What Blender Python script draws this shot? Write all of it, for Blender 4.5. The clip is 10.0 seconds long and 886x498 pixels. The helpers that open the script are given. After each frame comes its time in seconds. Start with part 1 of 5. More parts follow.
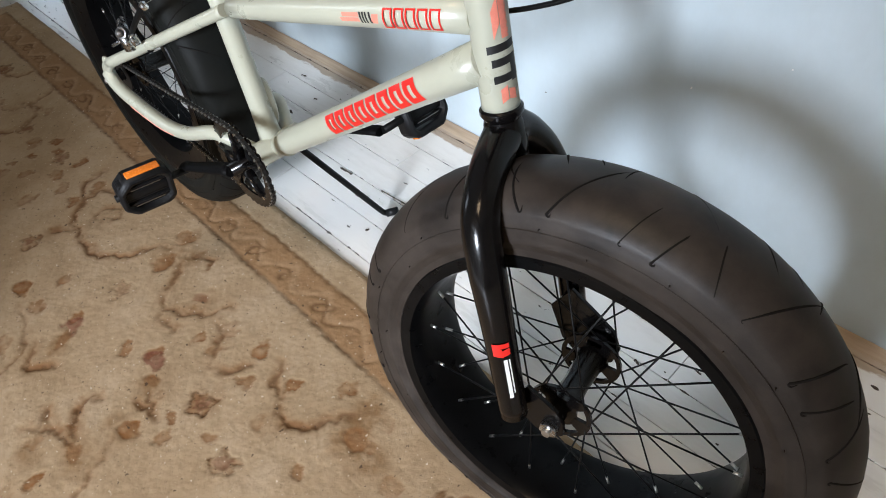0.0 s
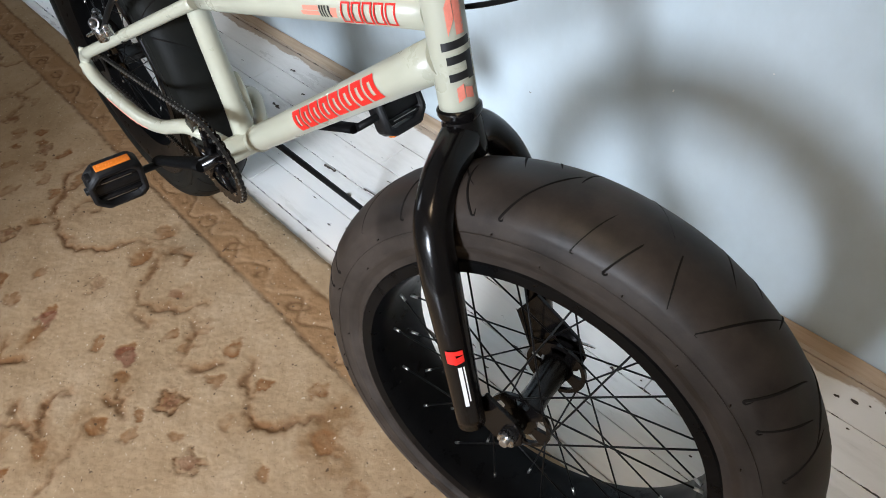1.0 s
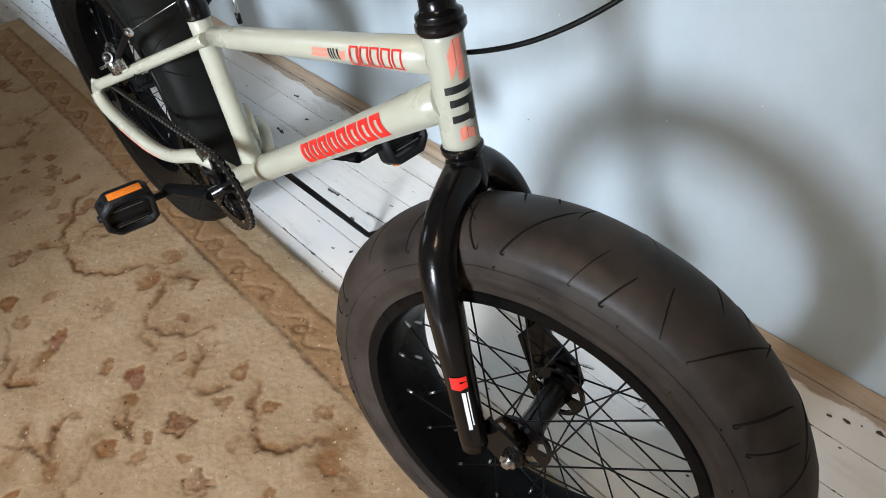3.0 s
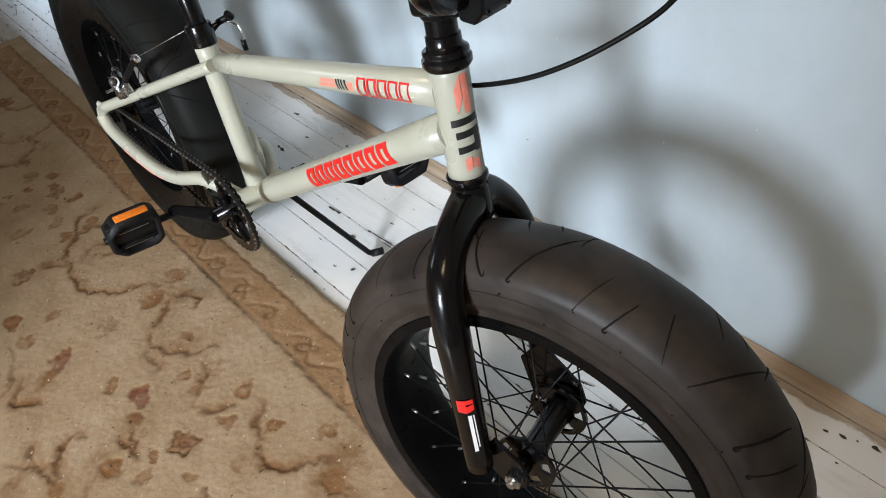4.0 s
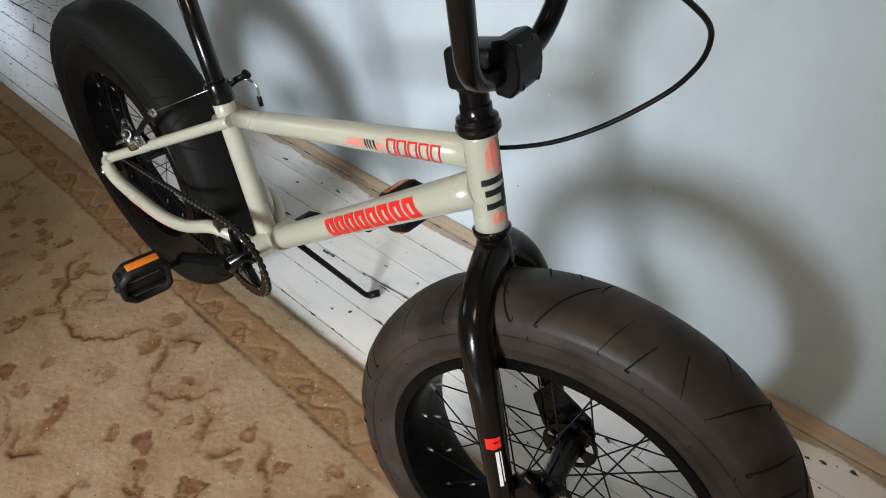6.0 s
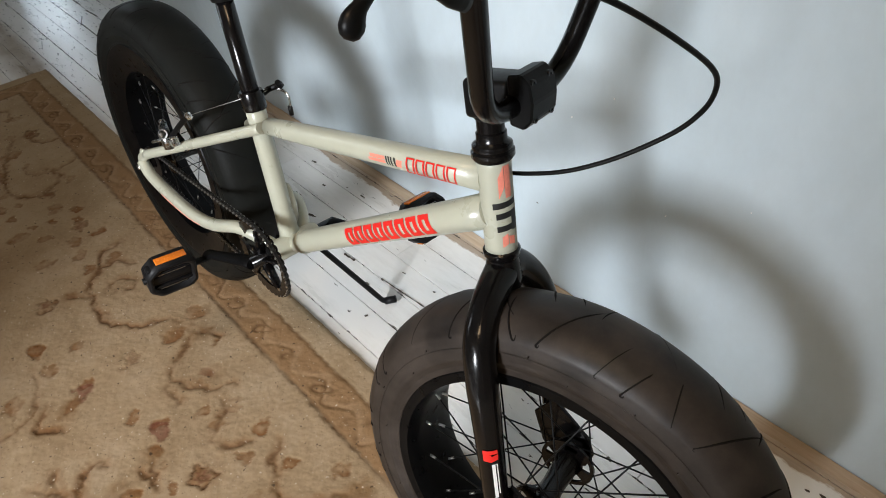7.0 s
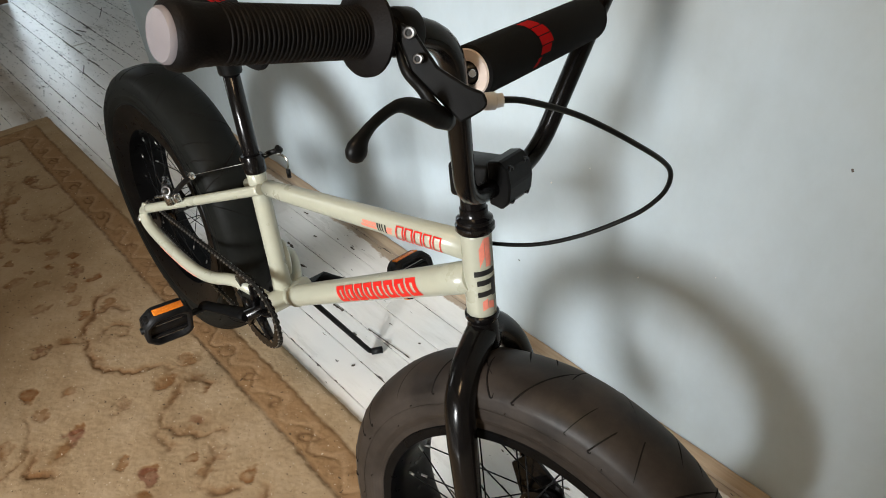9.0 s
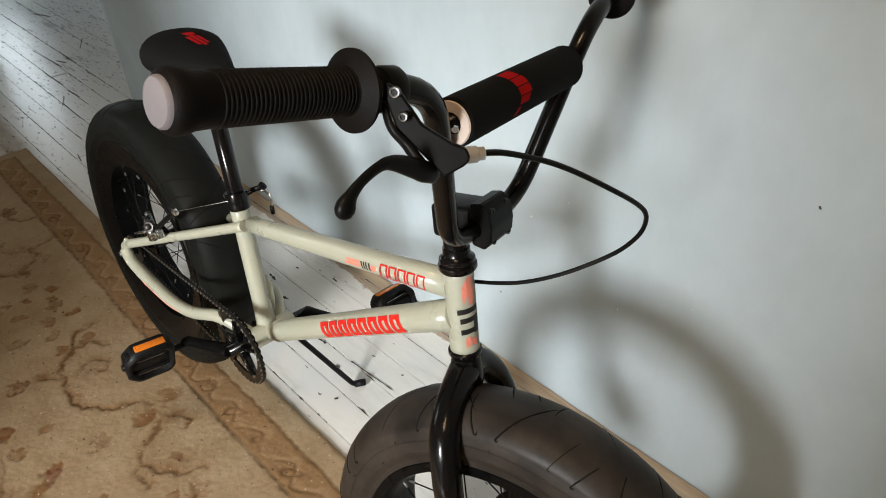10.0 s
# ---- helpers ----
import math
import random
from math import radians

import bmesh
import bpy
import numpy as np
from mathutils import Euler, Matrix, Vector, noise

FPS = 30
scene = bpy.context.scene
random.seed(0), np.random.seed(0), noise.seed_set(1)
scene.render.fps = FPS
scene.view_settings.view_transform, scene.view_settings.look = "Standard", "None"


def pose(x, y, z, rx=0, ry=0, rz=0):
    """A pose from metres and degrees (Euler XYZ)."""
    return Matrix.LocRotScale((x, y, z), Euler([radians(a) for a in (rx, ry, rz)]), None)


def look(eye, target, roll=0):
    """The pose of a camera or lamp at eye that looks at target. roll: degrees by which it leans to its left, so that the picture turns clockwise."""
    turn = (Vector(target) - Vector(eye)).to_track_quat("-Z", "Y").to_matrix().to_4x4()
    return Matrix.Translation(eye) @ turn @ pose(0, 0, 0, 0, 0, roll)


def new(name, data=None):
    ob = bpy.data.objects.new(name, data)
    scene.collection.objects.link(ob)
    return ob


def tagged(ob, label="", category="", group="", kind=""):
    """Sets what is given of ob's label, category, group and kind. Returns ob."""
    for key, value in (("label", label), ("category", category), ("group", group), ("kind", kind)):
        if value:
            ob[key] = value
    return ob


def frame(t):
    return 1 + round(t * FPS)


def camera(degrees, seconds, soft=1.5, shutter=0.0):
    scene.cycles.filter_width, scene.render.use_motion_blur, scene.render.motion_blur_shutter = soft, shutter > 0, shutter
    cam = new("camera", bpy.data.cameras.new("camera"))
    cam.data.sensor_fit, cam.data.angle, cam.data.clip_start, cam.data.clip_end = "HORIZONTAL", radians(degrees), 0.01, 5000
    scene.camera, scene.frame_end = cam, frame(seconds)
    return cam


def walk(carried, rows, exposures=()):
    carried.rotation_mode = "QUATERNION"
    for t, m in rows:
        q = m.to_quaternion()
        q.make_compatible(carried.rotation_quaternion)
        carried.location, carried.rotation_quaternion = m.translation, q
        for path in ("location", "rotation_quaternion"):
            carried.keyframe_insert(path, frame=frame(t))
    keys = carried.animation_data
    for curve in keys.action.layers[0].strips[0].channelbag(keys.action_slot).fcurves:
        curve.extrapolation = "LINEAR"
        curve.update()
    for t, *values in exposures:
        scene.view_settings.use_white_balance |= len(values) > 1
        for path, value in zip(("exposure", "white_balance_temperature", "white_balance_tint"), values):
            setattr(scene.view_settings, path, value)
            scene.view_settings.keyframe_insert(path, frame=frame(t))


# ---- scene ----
cam = camera(67.8, 10.0, 0.95)
PATH = [
    (0, (0.218, -0.363, 0.989), (-0.87, 0.456, -0.477), -9.9),
    (0.5, (0.231, -0.333, 0.967), (-0.868, 0.452, -0.508), -10.2),
    (1, (0.238, -0.316, 0.971), (-0.856, 0.49, -0.496), -9.1),
    (1.5, (0.241, -0.318, 0.98), (-0.857, 0.508, -0.474), -9.1),
    (2, (0.245, -0.321, 0.993), (-0.855, 0.524, -0.447), -8.3),
    (2.5, (0.245, -0.323, 0.999), (-0.867, 0.509, -0.44), -9.0),
    (4, (0.239, -0.33, 1.033), (-0.879, 0.529, -0.385), -8.8),
    (4.5, (0.229, -0.346, 1.05), (-0.885, 0.542, -0.354), -8.4),
    (5, (0.221, -0.366, 1.062), (-0.873, 0.565, -0.33), -7.7),
    (5.5, (0.211, -0.392, 1.074), (-0.85, 0.597, -0.303), -6.5),
    (6.8, (0.223, -0.401, 1.117), (-0.913, 0.567, -0.214), -4.6),
    (7, (0.234, -0.396, 1.123), (-0.906, 0.555, -0.216), -4.4),
    (7.5, (0.25, -0.393, 1.142), (-0.912, 0.562, -0.177), -4.2),
    (8, (0.258, -0.404, 1.16), (-0.905, 0.593, -0.127), -3.4),
    (8.5, (0.261, -0.414, 1.172), (-0.913, 0.592, -0.096), -3.3),
    (9, (0.264, -0.417, 1.189), (-0.908, 0.624, -0.053), -2.2),
    (9.5, (0.265, -0.421, 1.204), (-0.908, 0.659, -0.003), -1.7),
    (10, (0.264, -0.42, 1.213), (-0.9, 0.695, 0.029), -1.3),
]
EXPOSURES = [(0, -0.12, 6390, 12), (1.5, -0.09, 6390, 12), (2.5, -0.11, 6460, 12), (4, -0.22, 6540, 12), (5.5, -0.52, 6900, 12), (7, -0.34, 6900, 12), (8.5, -0.30, 7130, 11), (10, -0.37, 7380, 11)]
walk(cam, [(t, look(eye, target, roll)) for t, eye, target, roll in PATH], EXPOSURES)

# ---------------------------------------------------------------- light
world = bpy.data.worlds.new("world")
scene.world = world
world.use_nodes = True
wn = world.node_tree.nodes
sky = wn.new("ShaderNodeTexSky")
sky.sky_type, sky.sun_disc = "NISHITA", False
sky.sun_elevation, sky.sun_rotation = radians(32), radians(200)
wn["Background"].inputs["Strength"].default_value = 0.10
world.node_tree.links.new(sky.outputs[0], wn["Background"].inputs["Color"])


def area_lamp(name, eye, target, sx, sy, power, colour):
    data = bpy.data.lights.new(name, "AREA")
    data.shape, data.size, data.size_y, data.energy, data.color = "RECTANGLE", sx, sy, power, colour
    ob = new(name, data)
    ob.matrix_world = look(eye, target)
    return ob


# daylight from an unseen window across the passage and from the hall, and a dim warm ceiling lamp
area_lamp("window_light", (1.20, -4.50, 2.12), (-0.25, 0.4, 0.35), 1.12, 1.05, 535, (0.81, 0.895, 1.0))
area_lamp("hall_light", (-6.1, 0.66, 0.95), (-3.4, 0.75, 0.45), 0.6, 0.9, 14, (0.66, 0.83, 1.0))
# bluish fill added to lift the wall's left end
area_lamp("passage_fill_light", (-3.60, -1.66, 1.40), (-1.7, 0.5, 1.15), 0.70, 0.90, 12, (0.80, 0.90, 1.0))
area_lamp("ceiling_light", (0.1, -0.75, 2.45), (0.1, -0.75, 0), 0.45, 0.45, 15.5, (1.0, 0.74, 0.47))

# ---------------------------------------------------------------- materials


def mat(name, colour, rough=0.5, metal=0.0, vary=0.0, scale=30.0, bump=0.0, bscale=200.0, coat=0.0, spec=0.5):
    """Painted, plastic, rubber or metal surface with mottling at two scales and a fine relief."""
    m = bpy.data.materials.new(name)
    m.use_nodes = True
    nt = m.node_tree
    b = nt.nodes["Principled BSDF"]
    b.inputs["Base Color"].default_value = (*colour, 1)
    b.inputs["Roughness"].default_value = rough
    b.inputs["Metallic"].default_value = metal
    b.inputs["Coat Weight"].default_value = coat
    b.inputs["Coat Roughness"].default_value = 0.08
    b.inputs["Specular IOR Level"].default_value = spec
    co = nt.nodes.new("ShaderNodeTexCoord")
    if vary:
        n1 = nt.nodes.new("ShaderNodeTexNoise")
        n1.inputs["Scale"].default_value, n1.inputs["Detail"].default_value = scale, 8
        n1.inputs["Roughness"].default_value = 0.65
        nt.links.new(co.outputs["Object"], n1.inputs["Vector"])
        mr = nt.nodes.new("ShaderNodeMapRange")
        mr.inputs["From Min"].default_value, mr.inputs["From Max"].default_value = 0.3, 0.7
        mr.inputs["To Min"].default_value, mr.inputs["To Max"].default_value = 1 - vary, 1 + vary
        nt.links.new(n1.outputs["Fac"], mr.inputs["Value"])
        mx = nt.nodes.new("ShaderNodeMix")
        mx.data_type, mx.blend_type = "RGBA", "MULTIPLY"
        mx.inputs["Factor"].default_value = 1
        mx.inputs["A"].default_value = (*colour, 1)
        nt.links.new(mr.outputs["Result"], mx.inputs["B"])
        nt.links.new(mx.outputs["Result"], b.inputs["Base Color"])
        mr2 = nt.nodes.new("ShaderNodeMapRange")
        mr2.inputs["To Min"].default_value, mr2.inputs["To Max"].default_value = max(0.03, rough - 0.12), min(1, rough + 0.12)
        nt.links.new(n1.outputs["Fac"], mr2.inputs["Value"])
        nt.links.new(mr2.outputs["Result"], b.inputs["Roughness"])
    if bump:
        n2 = nt.nodes.new("ShaderNodeTexNoise")
        n2.inputs["Scale"].default_value, n2.inputs["Detail"].default_value = bscale, 4
        nt.links.new(co.outputs["Object"], n2.inputs["Vector"])
        bp = nt.nodes.new("ShaderNodeBump")
        bp.inputs["Strength"].default_value, bp.inputs["Distance"].default_value = bump, 0.002
        nt.links.new(n2.outputs["Fac"], bp.inputs["Height"])
        nt.links.new(bp.outputs["Normal"], b.inputs["Normal"])
    return m


M_CREAM = mat("cream_paint", (0.408, 0.408, 0.322), 0.30, vary=0.04, scale=12, coat=0.25)
M_GLOSS = mat("gloss_black", (0.004, 0.0035, 0.0035), 0.19, vary=0.2, scale=40, coat=0.0, spec=0.32)
M_BLACK = mat("satin_black", (0.004, 0.004, 0.004), 0.42, vary=0.25, scale=60, bump=0.06, spec=0.16)
M_RUBBER = mat("dusty_tyre_rubber", (0.0250, 0.0192, 0.0155), 0.47, vary=0.8, scale=13, bump=0.06, bscale=700, spec=0.29)
# the rear tyre's rubber, darker and less glossy than the front's
M_RUBBER2 = mat("dark_tyre_rubber", (0.0084, 0.0088, 0.0078), 0.52, vary=0.35, scale=9, bump=0.05, bscale=700, spec=0.07)
M_GRIP = mat("grip_rubber", (0.0040, 0.0030, 0.0027), 0.60, vary=0.2, scale=50, bump=0.2, bscale=500, spec=0.14)
M_FOAM = mat("foam_cover", (0.007, 0.007, 0.007), 0.85, vary=0.2, scale=200, bump=0.5, bscale=900, spec=0.12)
M_FOAMEND = mat("foam_core", (0.62, 0.52, 0.46), 0.9, vary=0.1, scale=60, bump=0.5, bscale=700)
M_CAP = mat("grip_cap_plastic", (0.215, 0.195, 0.205), 0.45, vary=0.06, scale=50)
M_PLASTIC = mat("pedal_plastic", (0.006, 0.006, 0.0065), 0.48, vary=0.3, scale=80, bump=0.1, bscale=600, spec=0.2)
M_CHROME = mat("chrome", (0.72, 0.71, 0.69), 0.18, metal=1, vary=0.1, scale=200)
M_STEEL = mat("dull_steel", (0.45, 0.44, 0.42), 0.35, metal=1, vary=0.2, scale=200)
M_ZINC = mat("zinc_plated_steel", (0.52, 0.53, 0.54), 0.27, metal=1.0, vary=0.2, scale=260)
M_SCREW = mat("worn_screw_steel", (0.20, 0.195, 0.19), 0.45, metal=1, vary=0.3, scale=300)
M_CHAIN = mat("oiled_chain", (0.010, 0.0095, 0.009), 0.38, metal=0.2, vary=0.3, scale=200)
M_RED = mat("red_print", (0.70, 0.020, 0.014), 0.4, vary=0.05, scale=80)
M_PALE = mat("pale_red_print", (0.78, 0.24, 0.17), 0.42, vary=0.12, scale=120)
M_RIM = mat("black_rim_enamel", (0.0032, 0.0032, 0.0034), 0.30, vary=0.2, scale=40, spec=0.08)
M_PADRED = mat("red_cloth_print", (0.45, 0.008, 0.010), 0.85, vary=0.1, scale=200, spec=0.1)
M_ADJ = mat("pale_plastic", (0.50, 0.50, 0.51), 0.45, vary=0.06, scale=80)
M_MATT = mat("matt_black_enamel", (0.0035, 0.0035, 0.0037), 0.58, vary=0.3, scale=70, bump=0.05, spec=0.06)
M_INK = mat("black_print", (0.012, 0.012, 0.012), 0.4)
M_WHITE = mat("white_print", (0.75, 0.75, 0.73), 0.4)
M_ORANGE = mat("orange_reflector", (0.75, 0.20, 0.02), 0.25, vary=0.15, scale=300, coat=0.3)
# near-black that stands for the shade inside the tread's slots
M_SLOT_SHADE = mat("slot_shade_rubber", (0.0080, 0.0066, 0.0058), 0.8, spec=0.1)

# ---------------------------------------------------------------- mesh helpers
WORLD = {}


def mesh_of(name, verts, faces, smooth=True):
    me = bpy.data.meshes.new(name)
    me.from_pydata([tuple(v) for v in verts], [], faces)
    if smooth:
        me.polygons.foreach_set("use_smooth", [True] * len(me.polygons))
    me.update()
    return me


def part(name, me, material, parent=None, label="", m=None, category="", group="", kind=""):
    """Links a mesh as one object, under a thing or a part; its vertices stand in the world's or in m's axes."""
    if isinstance(me, bmesh.types.BMesh):
        bm, me = me, bpy.data.meshes.new(name)
        bm.to_mesh(me)
        bm.free()
    if material and not me.materials:
        me.materials.append(material)
    ob = new(name, me)
    m = m or Matrix()
    ob.matrix_basis = m
    WORLD[ob.name] = m
    if parent:
        ob.parent = parent
        ob.matrix_parent_inverse = WORLD[parent.name].inverted()
    return tagged(ob, label, category, group, kind)


def thing(name, at, label, category, group=""):
    ob = new(name)
    ob.empty_display_size = 0.05
    ob.location = at
    WORLD[ob.name] = Matrix.Translation(at)
    return tagged(ob, label, category, group)


def smooth_path(points, n=6):
    """Catmull-Rom through the points."""
    p = [Vector(q) for q in points]
    p = [p[0] * 2 - p[1]] + p + [p[-1] * 2 - p[-2]]
    out = []
    for i in range(1, len(p) - 2):
        for k in range(n):
            t = k / n
            a, b, c, d = p[i - 1], p[i], p[i + 1], p[i + 2]
            out.append(0.5 * (2 * b + (c - a) * t + (2 * a - 5 * b + 4 * c - d) * t * t + (3 * b - a - 3 * c + d) * t ** 3))
    out.append(p[-2])
    return out


def sweep(points, radius, seg=20, flat=1.0, up=(0, 0, 1), cap=True):
    """A tube along the points; radius is one number or one for each point; flat squeezes it along its side axis."""
    pts = [Vector(p) for p in points]
    rad = radius if isinstance(radius, (list, tuple)) else [radius] * len(pts)
    verts, faces = [], []
    side = None
    for i, p in enumerate(pts):
        d = (pts[min(i + 1, len(pts) - 1)] - pts[max(i - 1, 0)]).normalized()
        if side is None:
            ref = Vector(up)
            if abs(d.dot(ref)) > 0.95:
                ref = Vector((1, 0, 0))
            side = d.cross(ref).normalized()
        side = (side - d * side.dot(d)).normalized()
        nrm = side.cross(d)
        for k in range(seg):
            a = 2 * math.pi * k / seg
            verts.append(p + side * (rad[i] * flat * math.cos(a)) + nrm * (rad[i] * math.sin(a)))
    for i in range(len(pts) - 1):
        for k in range(seg):
            a, b = i * seg + k, i * seg + (k + 1) % seg
            faces.append((a, b, b + seg, a + seg))
    if cap:
        faces.append(tuple(range(seg - 1, -1, -1)))
        faces.append(tuple(range((len(pts) - 1) * seg, len(pts) * seg)))
    me = mesh_of("tube", verts, faces)
    for f in me.polygons:
        if len(f.vertices) > 4:
            f.use_smooth = False
    return me


def lathe(profile, seg=64, closed=False):
    """Turns (radius, height) pairs about z."""
    verts, faces = [], []
    n = len(profile)
    for k in range(seg):
        a = 2 * math.pi * k / seg
        verts += [(r * math.cos(a), r * math.sin(a), h) for r, h in profile]
    for k in range(seg):
        q = (k + 1) % seg
        for i in range(n if closed else n - 1):
            j = (i + 1) % n
            faces.append((k * n + i, q * n + i, q * n + j, k * n + j))
    me = mesh_of("turned", verts, faces)
    me.set_sharp_from_angle(angle=radians(38))
    return me


def block(sx, sy, sz, bevel=0.0, seg=2):
    """A box of the given size about its centre, with rounded edges."""
    bm = bmesh.new()
    bmesh.ops.create_cube(bm, size=1)
    bmesh.ops.scale(bm, vec=(sx, sy, sz), verts=bm.verts)
    if bevel:
        bmesh.ops.bevel(bm, geom=bm.edges[:], offset=bevel, segments=seg, affect="EDGES", profile=0.5)
    for f in bm.faces:
        f.smooth = bevel > 0
    return bm


def prism(outline, depth, bevel=0.0):
    """A flat outline in x, y, given thickness along z."""
    bm = bmesh.new()
    vs = [bm.verts.new((x, y, -depth / 2)) for x, y in outline]
    f = bm.faces.new(vs)
    r = bmesh.ops.extrude_face_region(bm, geom=[f])
    bmesh.ops.translate(bm, vec=(0, 0, depth), verts=[v for v in r["geom"] if isinstance(v, bmesh.types.BMVert)])
    bmesh.ops.recalc_face_normals(bm, faces=bm.faces)
    if bevel:
        bmesh.ops.bevel(bm, geom=bm.edges[:], offset=bevel, segments=1, affect="EDGES")
    return bm


def axes(origin, z, x=(1, 0, 0)):
    """A pose with its z along z and its x as near to x as can be."""
    z = Vector(z).normalized()
    x = Vector(x)
    x = (x - z * x.dot(z)).normalized()
    y = z.cross(x)
    return Matrix((x, y, z)).transposed().to_4x4() if origin is None else Matrix.Translation(origin) @ Matrix((x, y, z)).transposed().to_4x4()


def decal(a, b, r, cells, ref):
    """Thin print on a tube from a to b: cells are (u0, u1, v0, v1, slant): metres along the tube and round it from ref."""
    a, b = Vector(a), Vector(b)
    d = (b - a).normalized()
    ref = Vector(ref)
    ref = (ref - d * ref.dot(d)).normalized()
    side = d.cross(ref)
    verts, faces = [], []
    for u0, u1, v0, v1, slant in cells:
        n = max(2, int(abs(v1 - v0) / 0.003) + 1)
        base = len(verts)
        for i in range(n + 1):
            v = v0 + (v1 - v0) * i / n
            ang = v / r
            for u in (u0 + slant * (v - v0), u1 + slant * (v - v0)):
                verts.append(a + d * u + (ref * math.cos(ang) + side * math.sin(ang)) * (r + 0.0005))
        for i in range(n):
            faces.append((base + 2 * i, base + 2 * i + 1, base + 2 * i + 3, base + 2 * i + 2))
    return mesh_of("print", verts, faces)

# ---------------------------------------------------------------- room
WALL_Y = 0.497
WALL_END = -2.63


def node_mat(name):
    m = bpy.data.materials.new(name)
    m.use_nodes = True
    nt = m.node_tree
    return m, nt, nt.nodes["Principled BSDF"], nt.links


def ramp(nt, value, stops):
    r = nt.nodes.new("ShaderNodeValToRGB")
    while len(r.color_ramp.elements) < len(stops):
        r.color_ramp.elements.new(0.5)
    for e, (p, c) in zip(r.color_ramp.elements, stops):
        e.position, e.color = p, (*c, 1) if len(c) == 3 else c
    nt.links.new(value, r.inputs["Fac"])
    return r.outputs["Color"]


def noise_of(nt, vector, scale, detail=6, rough=0.6):
    n = nt.nodes.new("ShaderNodeTexNoise")
    n.inputs["Scale"].default_value, n.inputs["Detail"].default_value, n.inputs["Roughness"].default_value = scale, detail, rough
    nt.links.new(vector, n.inputs["Vector"])
    return n.outputs["Fac"]


def stretched(nt, vector, sx, sy, sz):
    n = nt.nodes.new("ShaderNodeMapping")
    n.inputs["Scale"].default_value = (sx, sy, sz)
    nt.links.new(vector, n.inputs["Vector"])
    return n.outputs["Vector"]


def calc(nt, op, a, b=0.0):
    n = nt.nodes.new("ShaderNodeMath")
    n.operation = op
    for i, v in enumerate((a, b)):
        if isinstance(v, (int, float)):
            n.inputs[i].default_value = v
        else:
            nt.links.new(v, n.inputs[i])
    return n.outputs[0]


def blend(nt, fac, a, b):
    n = nt.nodes.new("ShaderNodeMix")
    n.data_type = "RGBA"
    for key, v in (("Factor", fac), ("A", a), ("B", b)):
        if isinstance(v, tuple):
            n.inputs[key].default_value = (*v, 1)
        elif isinstance(v, (int, float)):
            n.inputs[key].default_value = v
        else:
            nt.links.new(v, n.inputs[key])
    return n.outputs["Result"]


def relief(nt, b, height, strength, distance):
    n = nt.nodes.new("ShaderNodeBump")
    n.inputs["Strength"].default_value, n.inputs["Distance"].default_value = strength, distance
    nt.links.new(height, n.inputs["Height"])
    nt.links.new(n.outputs["Normal"], b.inputs["Normal"])


def wall_paint():
    m, nt, b, _ = node_mat("pale_blue_wall_paint")
    pos = nt.nodes.new("ShaderNodeNewGeometry").outputs["Position"]
    big = noise_of(nt, pos, 2.2, 5)
    fine = noise_of(nt, pos, 60, 6)
    col = ramp(nt, big, [(0.3, (0.486, 0.580, 0.632)), (0.7, (0.566, 0.650, 0.696))])
    smear = ramp(nt, noise_of(nt, stretched(nt, pos, 2.5, 1, 1.3), 1.0, 8, 0.7), [(0.35, (0.90, 0.89, 0.87)), (0.6, (1, 1, 1))])
    mul = nt.nodes.new("ShaderNodeMix")
    mul.data_type, mul.blend_type = "RGBA", "MULTIPLY"
    mul.inputs["Factor"].default_value = 1.0
    nt.links.new(col, mul.inputs["A"])
    nt.links.new(smear, mul.inputs["B"])
    col = mul.outputs["Result"]
    nt.links.new(col, b.inputs["Base Color"])
    nt.links.new(ramp(nt, fine, [(0.3, (0.42, 0.42, 0.42)), (0.7, (0.6, 0.6, 0.6))]), b.inputs["Roughness"])
    b.inputs["Specular IOR Level"].default_value = 0.3
    rough = calc(nt, "ADD", calc(nt, "MULTIPLY", fine, 0.25), noise_of(nt, pos, 9, 4))
    relief(nt, b, rough, 0.35, 0.004)
    return m


